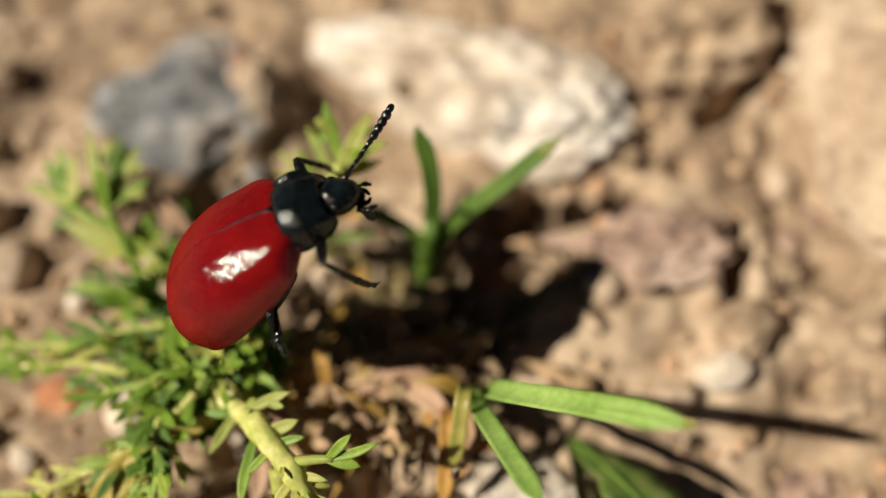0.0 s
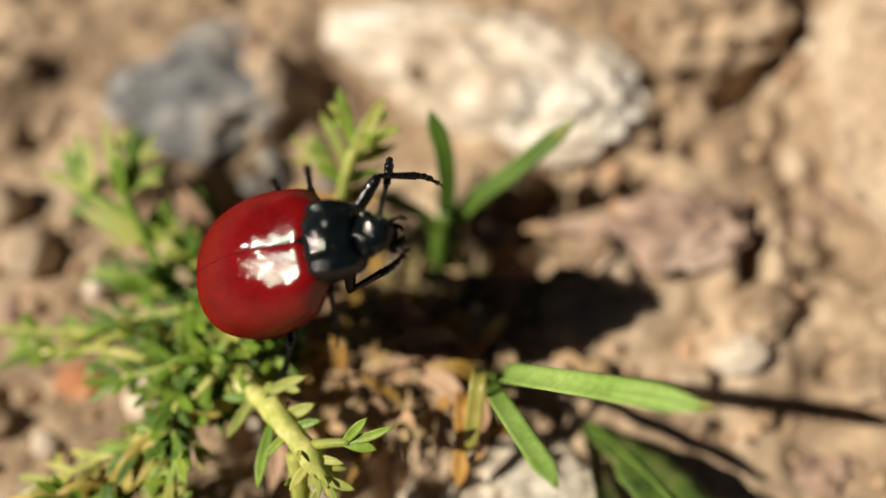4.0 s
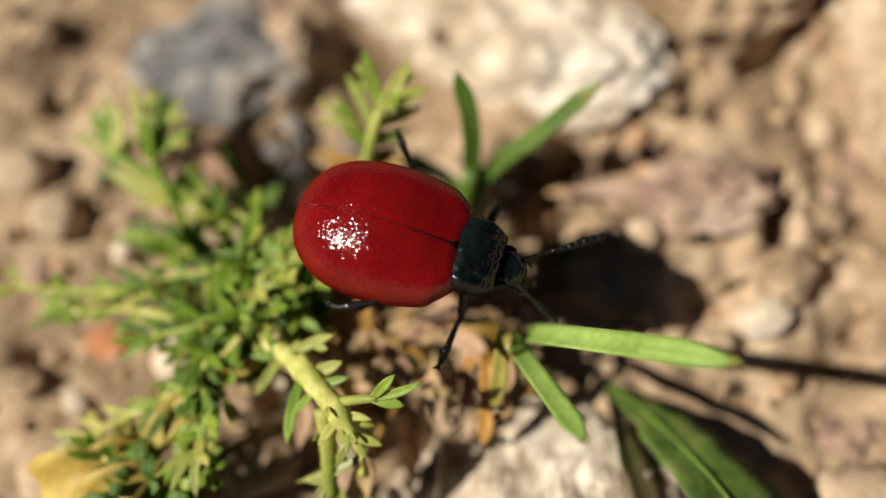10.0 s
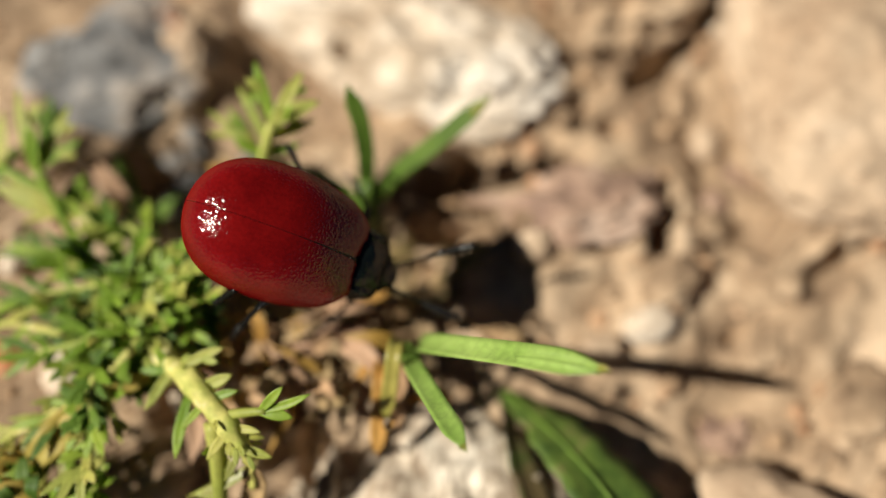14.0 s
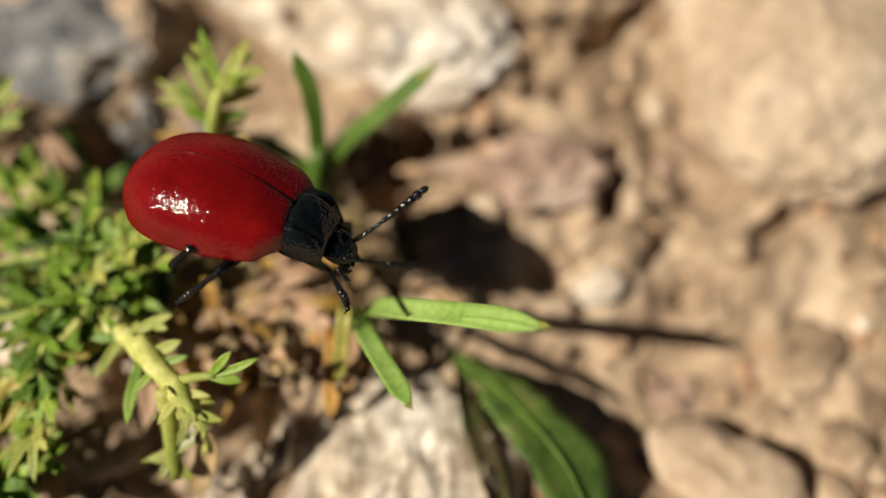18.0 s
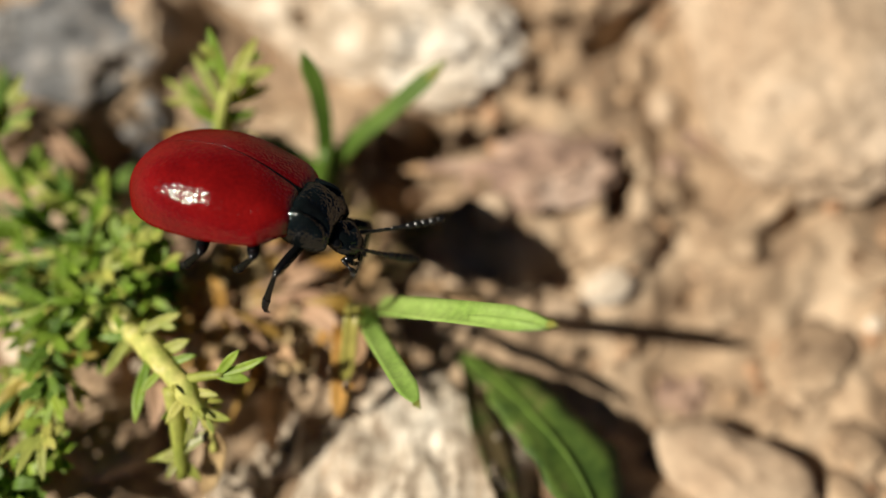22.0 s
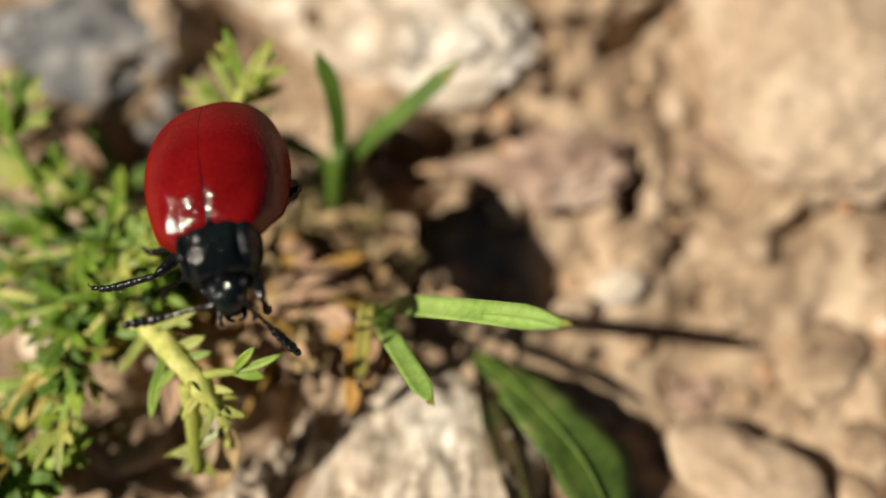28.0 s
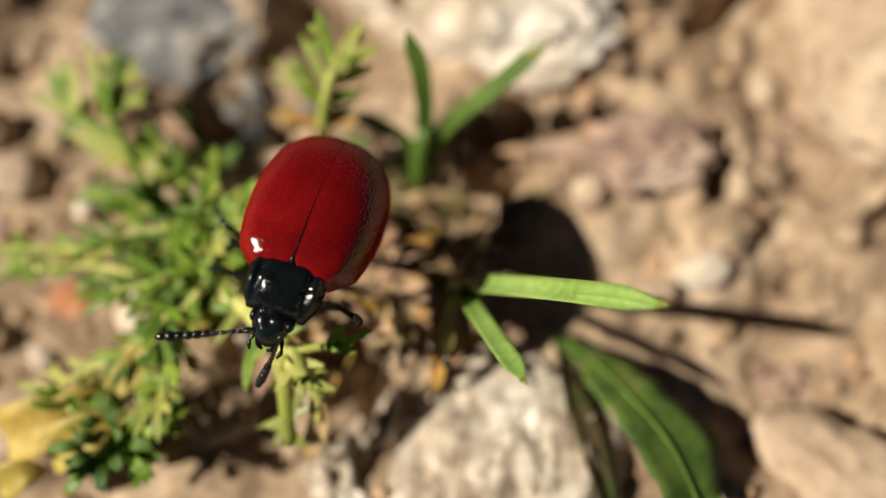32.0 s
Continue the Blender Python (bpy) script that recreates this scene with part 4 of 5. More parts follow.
for i in range(120):
    c = Vector((-8.26, -5.48, 0.60)) + Vector((rng.gauss(-0.4, 3.3), rng.gauss(0, 2.1), rng.uniform(0.2, 3.2)))
    a = rng.uniform(0, 6.28)
    ln = rng.uniform(1.2, 3.6)
    scrap(c, c + Vector((ln * math.cos(a), ln * math.sin(a), rng.uniform(-0.6, 1.0))), rng.uniform(0.2, 0.6), rng.choice([STRAW, STRAW, DRY_PINK, DRY_PINK, AMBER]), lift=rng.uniform(0.1, 0.9))


# dew
for at in ((-3.75, -10.19, 5.20), (7.23, -7.66, 1.20), (-19.05, 9.70, 3.40), (-15.13, -5.54, 6.40), (-19.04, -4.83, 5.00), (-6.01, -10.10, 3.60)):
    at = (at[0], at[1], max(at[2], ground_height(at[0], at[1]) + 0.25))
    drop = part("dew_drop", ball(at, (0.3, 0.3, 0.25), 16, 12), DEW, origin=at)
    drop.location = Vector(at) * MM
    tagged(drop, "tiny clear dew drop catching the sun", "water drop", "dew drops")


# ---- the beetle: built round its own middle, nose to +x, back to +z ----
def wing_width(u):
    rear = 1.0 if u < 0.42 else max(0.0, 1 - ((u - 0.42) / 0.58) ** 3.0) ** 0.5
    front = 0.79 + 0.21 * math.sin(math.pi / 2 * min(1, u / 0.5)) ** 0.9
    shoulder = 1 - 0.3 * max(0.0, 1 - u / 0.12) ** 2
    return 3.06 * rear * front * shoulder


def wing_height(u):
    rear = 1.0 if u < 0.38 else max(0.0, 1 - ((u - 0.38) / 0.62) ** 3.1) ** 0.5
    front = 0.46 + 0.54 * math.sin(math.pi / 2 * min(1, u / 0.5))
    return 2.6 * rear * front * (1 - 0.16 * max(0.0, 1 - u / 0.05) ** 2)


def wing_case(side):
    verts, faces, nu, nv = [], [], 48, 22
    for i in range(nu + 1):
        u = 0.5 - 0.5 * math.cos(math.pi * i / nu)
        w, h = wing_width(u), wing_height(u)
        x0 = 3.85 - 7.95 * u
        for j in range(nv + 1):
            a = math.pi / 2 * j / nv
            y = w * math.sin(a) ** 0.86
            z = h * max(0.0, math.cos(a)) ** 0.80
            z -= 0.012 * math.exp(-((y / 0.05) ** 2)) + 0.05 * math.exp(-((y / 0.16) ** 2)) * math.exp(-((u / 0.2) ** 2))
            x = x0 + 0.42 * math.exp(-(((y - 1.75) / 0.75) ** 2)) * (1 - u) ** 7 - 0.45 * math.sin(a) ** 4 * (1 - u) ** 5
            # a faint shoulder bump and flared rim
            z += 0.10 * math.exp(-(((y - 2.0) / 0.4) ** 2 + ((u - 0.10) / 0.07) ** 2))
            verts.append(Vector((x, side * (y + 0.012), z)))
        x1 = x0 - 0.45 * (1 - u) ** 5
        verts.append(Vector((x1, side * (w * 1.012 + 0.012), -0.16)))
        verts.append(Vector((x1, side * (w * 0.93), -0.24)))
        verts.append(Vector((x1, side * (w * 0.6), -0.1)))
    n = nv + 4
    for i in range(nu):
        for j in range(n - 1):
            a = i * n + j
            q = (a, a + 1, a + n + 1, a + n)
            faces.append(q if side < 0 else q[::-1])
    return verts, faces


def dented(shape, dents):
    """Pushes corners in round the given places (place, reach, depth)."""
    verts, faces = shape
    out = []
    for v in verts:
        v = Vector(v)
        for c, reach, depth in dents:
            d = v - Vector(c)
            v = v + Vector((0, 0, -depth)) * math.exp(-(d.length / reach) ** 2)
        out.append(v)
    return out, faces


NOD = 20.0


def nodded(shape):
    """Bends the fore body down about the joint in front of the wing cases."""
    turn = Matrix.Rotation(radians(NOD), 3, "Y")
    joint = Vector((3.6, 0, 0.5))
    verts, faces = shape
    return [joint + turn @ (Vector(v) - joint) for v in verts], faces


def pronotum_shape():
    """Broad neck shield: bulging sides set off by a groove, hollowed front edge, forward corners."""
    verts, faces, nu, nv = [], [], 40, 80
    for i in range(nu + 1):
        u = i / nu
        x = 3.45 + 2.05 * u
        w = 1.72 * (0.90 + 0.10 * math.sin(math.pi * min(1.0, 0.12 + 0.95 * u))) * (1 - 0.16 * u ** 2.5)
        h = 1.34 * (1 - 0.18 * u ** 2)
        ends = min(1.0, 0.55 + 0.45 * math.sin(math.pi * u) ** 0.35)
        for j in range(nv):
            a = 2 * math.pi * j / nv
            s, c = math.sin(a), math.cos(a)
            y = w * (0.9 + 0.1 * ends) * math.copysign(abs(s) ** 0.72, s)
            z = (h * ends * math.copysign(abs(c) ** 0.75, c)) * (1 if c > 0 else 0.75)
            if c > 0:
                z += 0.14 * math.exp(-((abs(y) - 1.4) / 0.22) ** 2) * math.sin(math.pi * u) ** 0.5
                z -= 0.20 * math.exp(-((abs(y) - 1.04) / 0.2) ** 2) * math.sin(math.pi * u) ** 0.6
            verts.append(Vector((x + 0.4 * (abs(y) / 1.8) ** 3 * (u - 0.3), y, z + 0.22 - 0.10 * u)))
    for i in range(nu):
        for j in range(nv):
            a, b = i * nv + j, i * nv + (j + 1) % nv
            faces.append((a, b, b + nv, a + nv))
    faces.append(tuple(range(nv))[::-1])
    faces.append(tuple(range(nu * nv, (nu + 1) * nv)))
    return knobby(dented((verts, faces), [((5.4, 0, 1.4), 0.5, 0.14), ((4.5, 0.5, 1.6), 0.3, 0.07), ((4.2, -0.45, 1.6), 0.3, 0.07), ((5.0, 0.55, 1.5), 0.22, 0.06), ((4.9, -0.6, 1.5), 0.22, 0.06)]), 0.05, 2.4, 3)


def build_beetle():
    b = thing("beetle", (0, 0, 0), "glossy red leaf beetle with black head and legs on the plants", "beetle")
    part("wing_case", wing_case(1), SHELL, b, "smooth shiny red wing case")
    part("wing_case", wing_case(-1), SHELL, b, "smooth shiny red wing case")
    part("abdomen", ball((-0.2, 0, -0.25), (3.5, 2.45, 0.95), 24, 14), BLACK, b, "black underside")
    # black wedge where the wing cases meet, drawn out into a dark seam
    part("scutellum", (([Vector((3.88, 0.3, 1.06)), Vector((3.88, -0.3, 1.06)), Vector((3.05, 0, 1.60)), Vector((3.92, 0, 1.16)), Vector((3.4, 0, 0.7))]), [(0, 3, 2), (3, 1, 2), (0, 2, 4), (2, 1, 4), (1, 3, 4), (3, 0, 4)]), BLACK, b)
    seam = [(3.85 - 7.95 * u, 0, wing_height(u) - 0.016 - 0.05 * math.exp(-((u / 0.2) ** 2))) for u in [0.02 + 0.03 * i for i in range(30)]]
    part("seam", tube(seam, lambda t: 0.055 * (1 - t) ** 3 + 0.006, 6), BLACK, b, "dark line between the wing cases")
    part("pronotum", nodded(pronotum_shape()), SHIELD, b, "polished black neck shield with two dents")
    tip = Matrix.Rotation(radians(16), 3, "Y")
    head = part("head", nodded(dented(ball((5.9, 0, 0.08), (1.0, 0.82, 0.68), 40, 28, tip), [((6.0, 0, 0.7), 0.30, 0.2), ((5.5, 0.4, 0.7), 0.24, 0.13), ((5.5, -0.4, 0.7), 0.24, 0.13), ((6.4, 0.45, 0.3), 0.2, 0.12), ((6.4, -0.45, 0.3), 0.2, 0.12)])), SHIELD, b, "black head with a shallow dent")
    for s in (1, -1):
        part("eye", nodded(ball((5.82, s * 0.78, 0.2), (0.32, 0.2, 0.27), 14, 10)), EYE, head)
        part("mandible", nodded(tube(curve([(6.45, s * 0.42, -0.55), (6.85, s * 0.34, -0.75), (6.98, s * 0.1, -0.85)], 6), lambda t: 0.16 * (1 - 0.6 * t), 8)), BLACK, head)
        palp = curve([(6.35, s * 0.55, -0.62), (6.85, s * 0.72, -0.75), (7.15, s * 0.62, -0.9)], 8)
        part("palp", nodded(tube(palp, lambda t: 0.085 + 0.03 * math.sin(t * 12), 8)), FEELER, head)
    part("labrum", nodded(ball((6.62, 0, -0.52), (0.28, 0.42, 0.16), 14, 8, tip)), BLACK, head)
    limbs = []
    for k, (x, y, z) in enumerate(HIPS):
        leg = part("leg", tube([(0, 0, 0), (0.3, 0, 0), (0.9, 0, 0), (1.6, 0, 0), (2.1, 0, 0), (FEMUR, 0, 0)], lambda t: 0.13 + 0.15 * math.sin(math.pi * (0.15 + 0.75 * t)), 10, 0.8), LIMB, b, origin=(0, 0, 0))
        leg.location = Vector((x, y, z)) * MM
        shin = joined([tube([(0, 0, 0), (0.25, 0, 0), (1.2, 0, 0), (1.95, 0, 0), (2.05, 0, 0)], lambda t: 0.11 + 0.08 * t, 9, 0.85)])
        tibia = part("tibia", shin, LIMB, leg, origin=(0, 0, 0))
        foot = joined([ball((2.25 + 0.36 * i, 0, -0.03 * i * i), (0.24, 0.2 - 0.02 * i, 0.14), 10, 8) for i in range(3)]
                      + [tube([(3.15, 0, -0.2), (3.5, 0, -0.3), (3.62, 0, -0.36)], lambda t: 0.07 + 0.05 * t, 7)]
                      + [tube([(3.6, s * 0.03, -0.35), (3.8, s * 0.15, -0.42), (3.86, s * 0.17, -0.55)], lambda t: 0.05 * (1 - 0.7 * t), 6) for s in (1, -1)])
        tibia.location = Vector((FEMUR, 0, 0)) * MM
        ft = part("tarsus", foot, FEELER, leg, origin=(0, 0, 0))
        ft.location = tibia.location
        limbs.append((leg, tibia, ft))
    feelers = []
    for s in (1, -1):
        beads, x = [], 0.0
        for i in range(11):
            ln = 0.5 if i == 0 else 0.27 if i == 1 else 0.36
            r = 0.12 if i == 0 else 0.095 + 0.013 * max(0, i - 3) + (0.045 if i > 5 else 0)
            r *= 0.72 if i == 10 else 1.0
            beads.append(ball((x + ln / 2, 0, 0.012 * i * i * 0.2), (ln * 0.68, r, r), 10, 8))
            x += ln
        f = part("antenna", beads[0], FEELER, b, "beaded antenna thickening to its tip", origin=(0, 0, 0))
        for bead in beads[1:]:
            part("segment", bead, FEELER, f, origin=(0, 0, 0))
        f.location = nodded(([(6.45, s * 0.55, 0.22)], []))[0][0] * MM
        feelers.append(f)
    return b, limbs, feelers


HIPS = [(4.1, 0.9, -0.9), (4.1, -0.9, -0.9), (2.0, 1.3, -1.0), (2.0, -1.3, -1.0), (-0.2, 1.3, -1.0), (-0.2, -1.3, -1.0)]
FEMUR = 2.4
beetle, legs, antennae = build_beetle()
beetle.scale = (0.96, 0.96, 0.96)


def motions():
    walk(beetle, rows_of([
        (0, -12.743, -3.043, 11.726, -16.40, -38.66, 27.04),
        (1, -12.496, -3.265, 11.710, -15.40, -39.44, 23.97),
        (2, -12.558, -3.237, 11.730, -7.06, -45.12, 14.30),
        (2.5, -12.490, -3.344, 11.707, -0.02, -44.37, 8.50),
        (4.5, -11.948, -3.823, 11.646, 14.30, -40.45, -7.73),
        (5, -11.688, -4.111, 11.635, 19.35, -38.47, -22.49),
        (5.5, -11.501, -4.034, 11.288, 21.84, -37.61, -29.75),
        (6, -12.060, -3.463, 10.994, 28.09, -40.23, -42.30),
        (6.5, -12.259, -3.209, 10.703, 28.39, -41.11, -48.87),
        (7, -12.358, -3.081, 10.389, 27.79, -39.87, -52.64),
        (7.5, -11.832, -3.432, 10.581, 23.09, -36.13, -47.63),
        (8, -10.572, -3.604, 10.745, 16.07, -29.24, -33.41),
        (8.5, -8.416, -3.709, 10.881, 10.08, -11.19, -18.12),
        (9, -8.375, -3.868, 11.114, 8.61, -5.66, -14.73),
        (10, -8.718, -3.667, 11.046, 8.04, -5.56, -16.51),
        (11, -8.520, -3.163, 10.982, 8.98, -5.35, -11.24),
        (12, -8.528, -3.221, 10.916, 10.50, 1.84, -9.49),
        (13, -8.270, -3.145, 10.959, 14.82, 14.77, -5.31),
        (14, -8.570, -3.003, 11.031, 16.37, 27.11, -10.85),
        (15, -8.348, -3.064, 11.044, 15.66, 29.23, -18.92),
        (15.5, -8.295, -2.917, 11.001, 12.61, 24.61, -20.12),
        (17.5, -8.947, -3.429, 11.500, 0.96, 1.32, -20.46),
        (18, -8.571, -3.430, 11.586, -22.96, -4.61, -18.59),
        (19, -8.330, -3.097, 11.665, -29.91, -8.02, -16.70),
        (20, -8.158, -3.162, 11.687, -29.56, -7.91, -16.62),
        (21, -8.293, -3.357, 11.712, -29.64, -7.68, -17.52),
        (22, -8.633, -3.246, 11.745, -30.67, -7.62, -17.65),
        (23, -8.394, -3.556, 11.764, -29.91, -7.40, -17.50),
        (24, -8.674, -3.758, 11.753, -25.56, -4.83, -23.91),
        (24.5, -8.796, -3.683, 11.733, -20.45, -2.45, -30.29),
        (25, -8.800, -3.618, 11.716, -14.42, -0.49, -35.88),
        (25.5, -8.923, -3.454, 11.707, -7.39, -0.32, -46.02),
        (27.5, -9.129, -3.084, 12.958, 6.00, -19.90, -78.84),
        (28, -9.284, -3.077, 12.664, 7.06, -20.63, -80.45),
        (29, -9.284, -3.236, 11.036, 1.86, -16.17, -88.43),
        (30, -9.130, -3.979, 11.000, -1.03, -15.61, -90.51),
        (31, -9.166, -4.622, 10.981, -4.97, -18.09, -97.17),
        (32, -9.364, -4.917, 10.957, -10.14, -18.00, -103.56),
    ]))
    walk(legs[0][0], rows_of([
            (0, 4.100, 0.900, -0.900, 13.23, -15.92, 86.27),
            (1, 4.100, 0.900, -0.900, 6.44, -0.85, 88.31),
            (2, 4.100, 0.900, -0.900, -2.71, 19.79, 98.88),
            (3.5, 4.100, 0.900, -0.900, 2.17, 11.26, 62.26),
            (5, 4.100, 0.900, -0.900, 11.14, 7.20, 25.78),
            (6, 4.100, 0.900, -0.900, 14.44, -5.21, 32.57),
            (7, 4.100, 0.900, -0.900, 34.10, 9.71, 64.75),
            (12, 4.100, 0.900, -0.900, 36.52, 31.85, 87.61),
            (20, 4.100, 0.900, -0.900, 7.68, 20.84, 44.05),
            (28, 4.100, 0.900, -0.900, -6.06, -3.67, 11.45),
            (28.45, 4.100, 0.900, -0.900, 24.19, 16.84, -30.59),
            (28.55, 4.100, 0.900, -0.900, 36.23, 51.80, -69.11),
            (29, 4.100, 0.900, -0.900, -36.41, 74.29, 177.73),
            (30, 4.100, 0.900, -0.900, -51.34, 72.42, 171.57),
            (31, 4.100, 0.900, -0.900, -117.83, 36.13, 143.14),
            (32, 4.100, 0.900, -0.900, -127.82, 40.11, 132.91),
    ]))
    bends = [(0, 78.8), (1, 45.1), (2, 13.4), (3.5, 57.1), (5, 100.7), (6, 139.2), (7, 71.1), (12, 24.0), (20, 72.6), (28, 121.3), (28.45, 128.6), (28.55, 135.9), (29, 143.2), (30, 147.3), (31, 112.4), (32, 119.8)]
    for piece in legs[0][1:]:
        walk(piece, [(t, pose(FEMUR * MM, 0, 0, 0, a, 0)) for t, a in bends])
    walk(legs[1][0], rows_of([
            (0, 4.100, -0.900, -0.900, -9.51, -20.78, -75.81),
            (1, 4.100, -0.900, -0.900, 20.62, 2.22, -39.73),
            (2, 4.100, -0.900, -0.900, -31.80, -18.76, -59.08),
            (3.35, 4.100, -0.900, -0.900, -3.27, -6.24, -104.61),
            (3.65, 4.100, -0.900, -0.900, 9.50, 21.54, -142.05),
            (5, 4.100, -0.900, -0.900, -1.31, 50.81, 172.15),
            (7, 4.100, -0.900, -0.900, 70.66, 26.56, -134.83),
            (8, 4.100, -0.900, -0.900, 77.94, 61.79, -134.16),
            (9, 4.100, -0.900, -0.900, 133.44, 55.08, -124.37),
            (13, 4.100, -0.900, -0.900, -162.31, 46.44, -69.24),
            (13.9, 4.100, -0.900, -0.900, -101.29, 54.24, -47.33),
            (14.1, 4.100, -0.900, -0.900, -40.98, 45.73, -26.25),
            (15, 4.100, -0.900, -0.900, 4.24, 29.88, -24.35),
            (16.35, 4.100, -0.900, -0.900, -27.88, 23.60, 2.85),
            (16.65, 4.100, -0.900, -0.900, -59.81, 31.40, 29.74),
            (18, 4.100, -0.900, -0.900, -89.77, 50.48, 51.54),
            (19, 4.100, -0.900, -0.900, -115.98, 12.10, 10.80),
            (19.5, 4.100, -0.900, -0.900, -61.14, -20.72, -16.84),
            (20, 4.100, -0.900, -0.900, 4.40, -12.04, -60.45),
            (20.45, 4.100, -0.900, -0.900, -3.33, 19.54, -25.14),
            (20.55, 4.100, -0.900, -0.900, 14.20, 48.82, 20.94),
            (21, 4.100, -0.900, -0.900, 65.23, 50.25, 96.70),
            (21.45, 4.100, -0.900, -0.900, -2.09, 64.49, 1.34),
            (21.55, 4.100, -0.900, -0.900, -31.13, 32.26, -57.84),
            (22, 4.100, -0.900, -0.900, -21.58, -3.48, -91.75),
            (23, 4.100, -0.900, -0.900, -37.63, -19.19, -85.22),
            (24, 4.100, -0.900, -0.900, -29.10, -10.85, -121.16),
            (29, 4.100, -0.900, -0.900, -2.56, 36.18, -122.83),
            (32, 4.100, -0.900, -0.900, -2.56, 36.18, -122.83),
    ]))
    bends = [(0, 116.6), (1, 76.8), (2, 121.8), (3.35, 128.1), (3.65, 134.5), (5, 140.8), (7, 116.2), (8, 110.6), (9, 93.4), (13, 91.3), (13.9, 63.9), (14.1, 36.6), (15, 9.2), (16.35, 42.3), (16.65, 75.4), (18, 108.5), (19, 35.3), (19.5, 76.9), (20, 118.5), (20.45, 82.5), (20.55, 46.5), (21, 10.5), (21.45, 41.7), (21.55, 72.9), (22, 104.1), (23, 147.0), (24, 85.6), (29, 5.3), (32, 5.3)]
    for piece in legs[1][1:]:
        walk(piece, [(t, pose(FEMUR * MM, 0, 0, 0, a, 0)) for t, a in bends])
    walk(legs[2][0], rows_of([
            (0, 2.000, 1.300, -1.000, 49.91, 9.50, 109.68),
            (5, 2.000, 1.300, -1.000, 49.91, 9.50, 109.68),
            (6, 2.000, 1.300, -1.000, 65.80, 6.50, 120.55),
            (7, 2.000, 1.300, -1.000, -0.45, 0.23, 134.93),
            (8, 2.000, 1.300, -1.000, 40.50, -24.61, 111.34),
            (9, 2.000, 1.300, -1.000, -12.13, -26.18, 137.08),
            (10, 2.000, 1.300, -1.000, -0.13, -26.84, 130.22),
            (11, 2.000, 1.300, -1.000, -2.13, -25.41, 130.82),
            (12, 2.000, 1.300, -1.000, -9.60, -19.77, 132.24),
            (13, 2.000, 1.300, -1.000, -12.95, -8.58, 131.18),
            (14, 2.000, 1.300, -1.000, -10.15, -1.37, 130.54),
            (15, 2.000, 1.300, -1.000, -8.88, 2.20, 143.99),
            (28, 2.000, 1.300, -1.000, 41.70, -3.09, 124.97),
            (30, 2.000, 1.300, -1.000, 22.08, 12.78, 146.66),
            (31, 2.000, 1.300, -1.000, 21.64, -27.45, 138.69),
            (31.45, 2.000, 1.300, -1.000, 70.62, -0.34, 102.50),
            (31.55, 2.000, 1.300, -1.000, 106.94, 42.99, 93.78),
            (32, 2.000, 1.300, -1.000, -149.45, 70.50, 165.57),
    ]))
    bends = [(0, 25.3), (5, 25.3), (6, 18.1), (7, 7.6), (8, 45.2), (9, 40.4), (10, 46.2), (11, 52.1), (12, 51.6), (13, 54.8), (14, 58.8), (15, 56.1), (28, 87.0), (30, 38.2), (31, 74.4), (31.45, 55.0), (31.55, 35.6), (32, 16.3)]
    for piece in legs[2][1:]:
        walk(piece, [(t, pose(FEMUR * MM, 0, 0, 0, a, 0)) for t, a in bends])
    walk(legs[3][0], rows_of([
            (0, 2.000, -1.300, -1.000, 98.67, 15.51, -178.01),
            (0.45, 2.000, -1.300, -1.000, 72.03, -33.73, -166.62),
            (0.55, 2.000, -1.300, -1.000, -5.42, -58.47, -98.74),
            (1, 2.000, -1.300, -1.000, -63.49, -21.34, -50.90),
            (1.45, 2.000, -1.300, -1.000, -71.64, 30.28, -35.48),
            (1.55, 2.000, -1.300, -1.000, -37.73, 80.77, 11.70),
            (2, 2.000, -1.300, -1.000, 82.00, 42.83, 143.99),
            (5, 2.000, -1.300, -1.000, 75.56, 38.54, 176.16),
            (5.5, 2.000, -1.300, -1.000, 38.30, 9.70, -150.75),
            (6, 2.000, -1.300, -1.000, -6.33, 8.48, -108.88),
            (7, 2.000, -1.300, -1.000, 6.90, 2.35, -146.10),
            (9, 2.000, -1.300, -1.000, -29.54, 16.28, -145.26),
            (12, 2.000, -1.300, -1.000, 10.25, -3.91, -135.20),
            (14, 2.000, -1.300, -1.000, 17.79, 5.33, -122.90),
            (15, 2.000, -1.300, -1.000, 8.07, 3.36, -120.20),
            (18, 2.000, -1.300, -1.000, -39.37, -18.63, -95.00),
            (19, 2.000, -1.300, -1.000, -41.84, -5.90, -85.49),
            (20, 2.000, -1.300, -1.000, -43.65, 0.18, -87.35),
            (21, 2.000, -1.300, -1.000, -39.40, -16.29, -65.37),
            (22, 2.000, -1.300, -1.000, -31.94, -19.83, -61.33),
            (25, 2.000, -1.300, -1.000, -31.24, -32.88, -99.55),
            (28, 2.000, -1.300, -1.000, -76.22, 6.52, -54.97),
            (29, 2.000, -1.300, -1.000, -74.14, 34.55, -110.89),
            (30, 2.000, -1.300, -1.000, -98.70, 40.15, -118.05),
            (31, 2.000, -1.300, -1.000, -50.49, 28.58, -105.30),
            (32, 2.000, -1.300, -1.000, -45.44, 31.29, -105.75),
    ]))
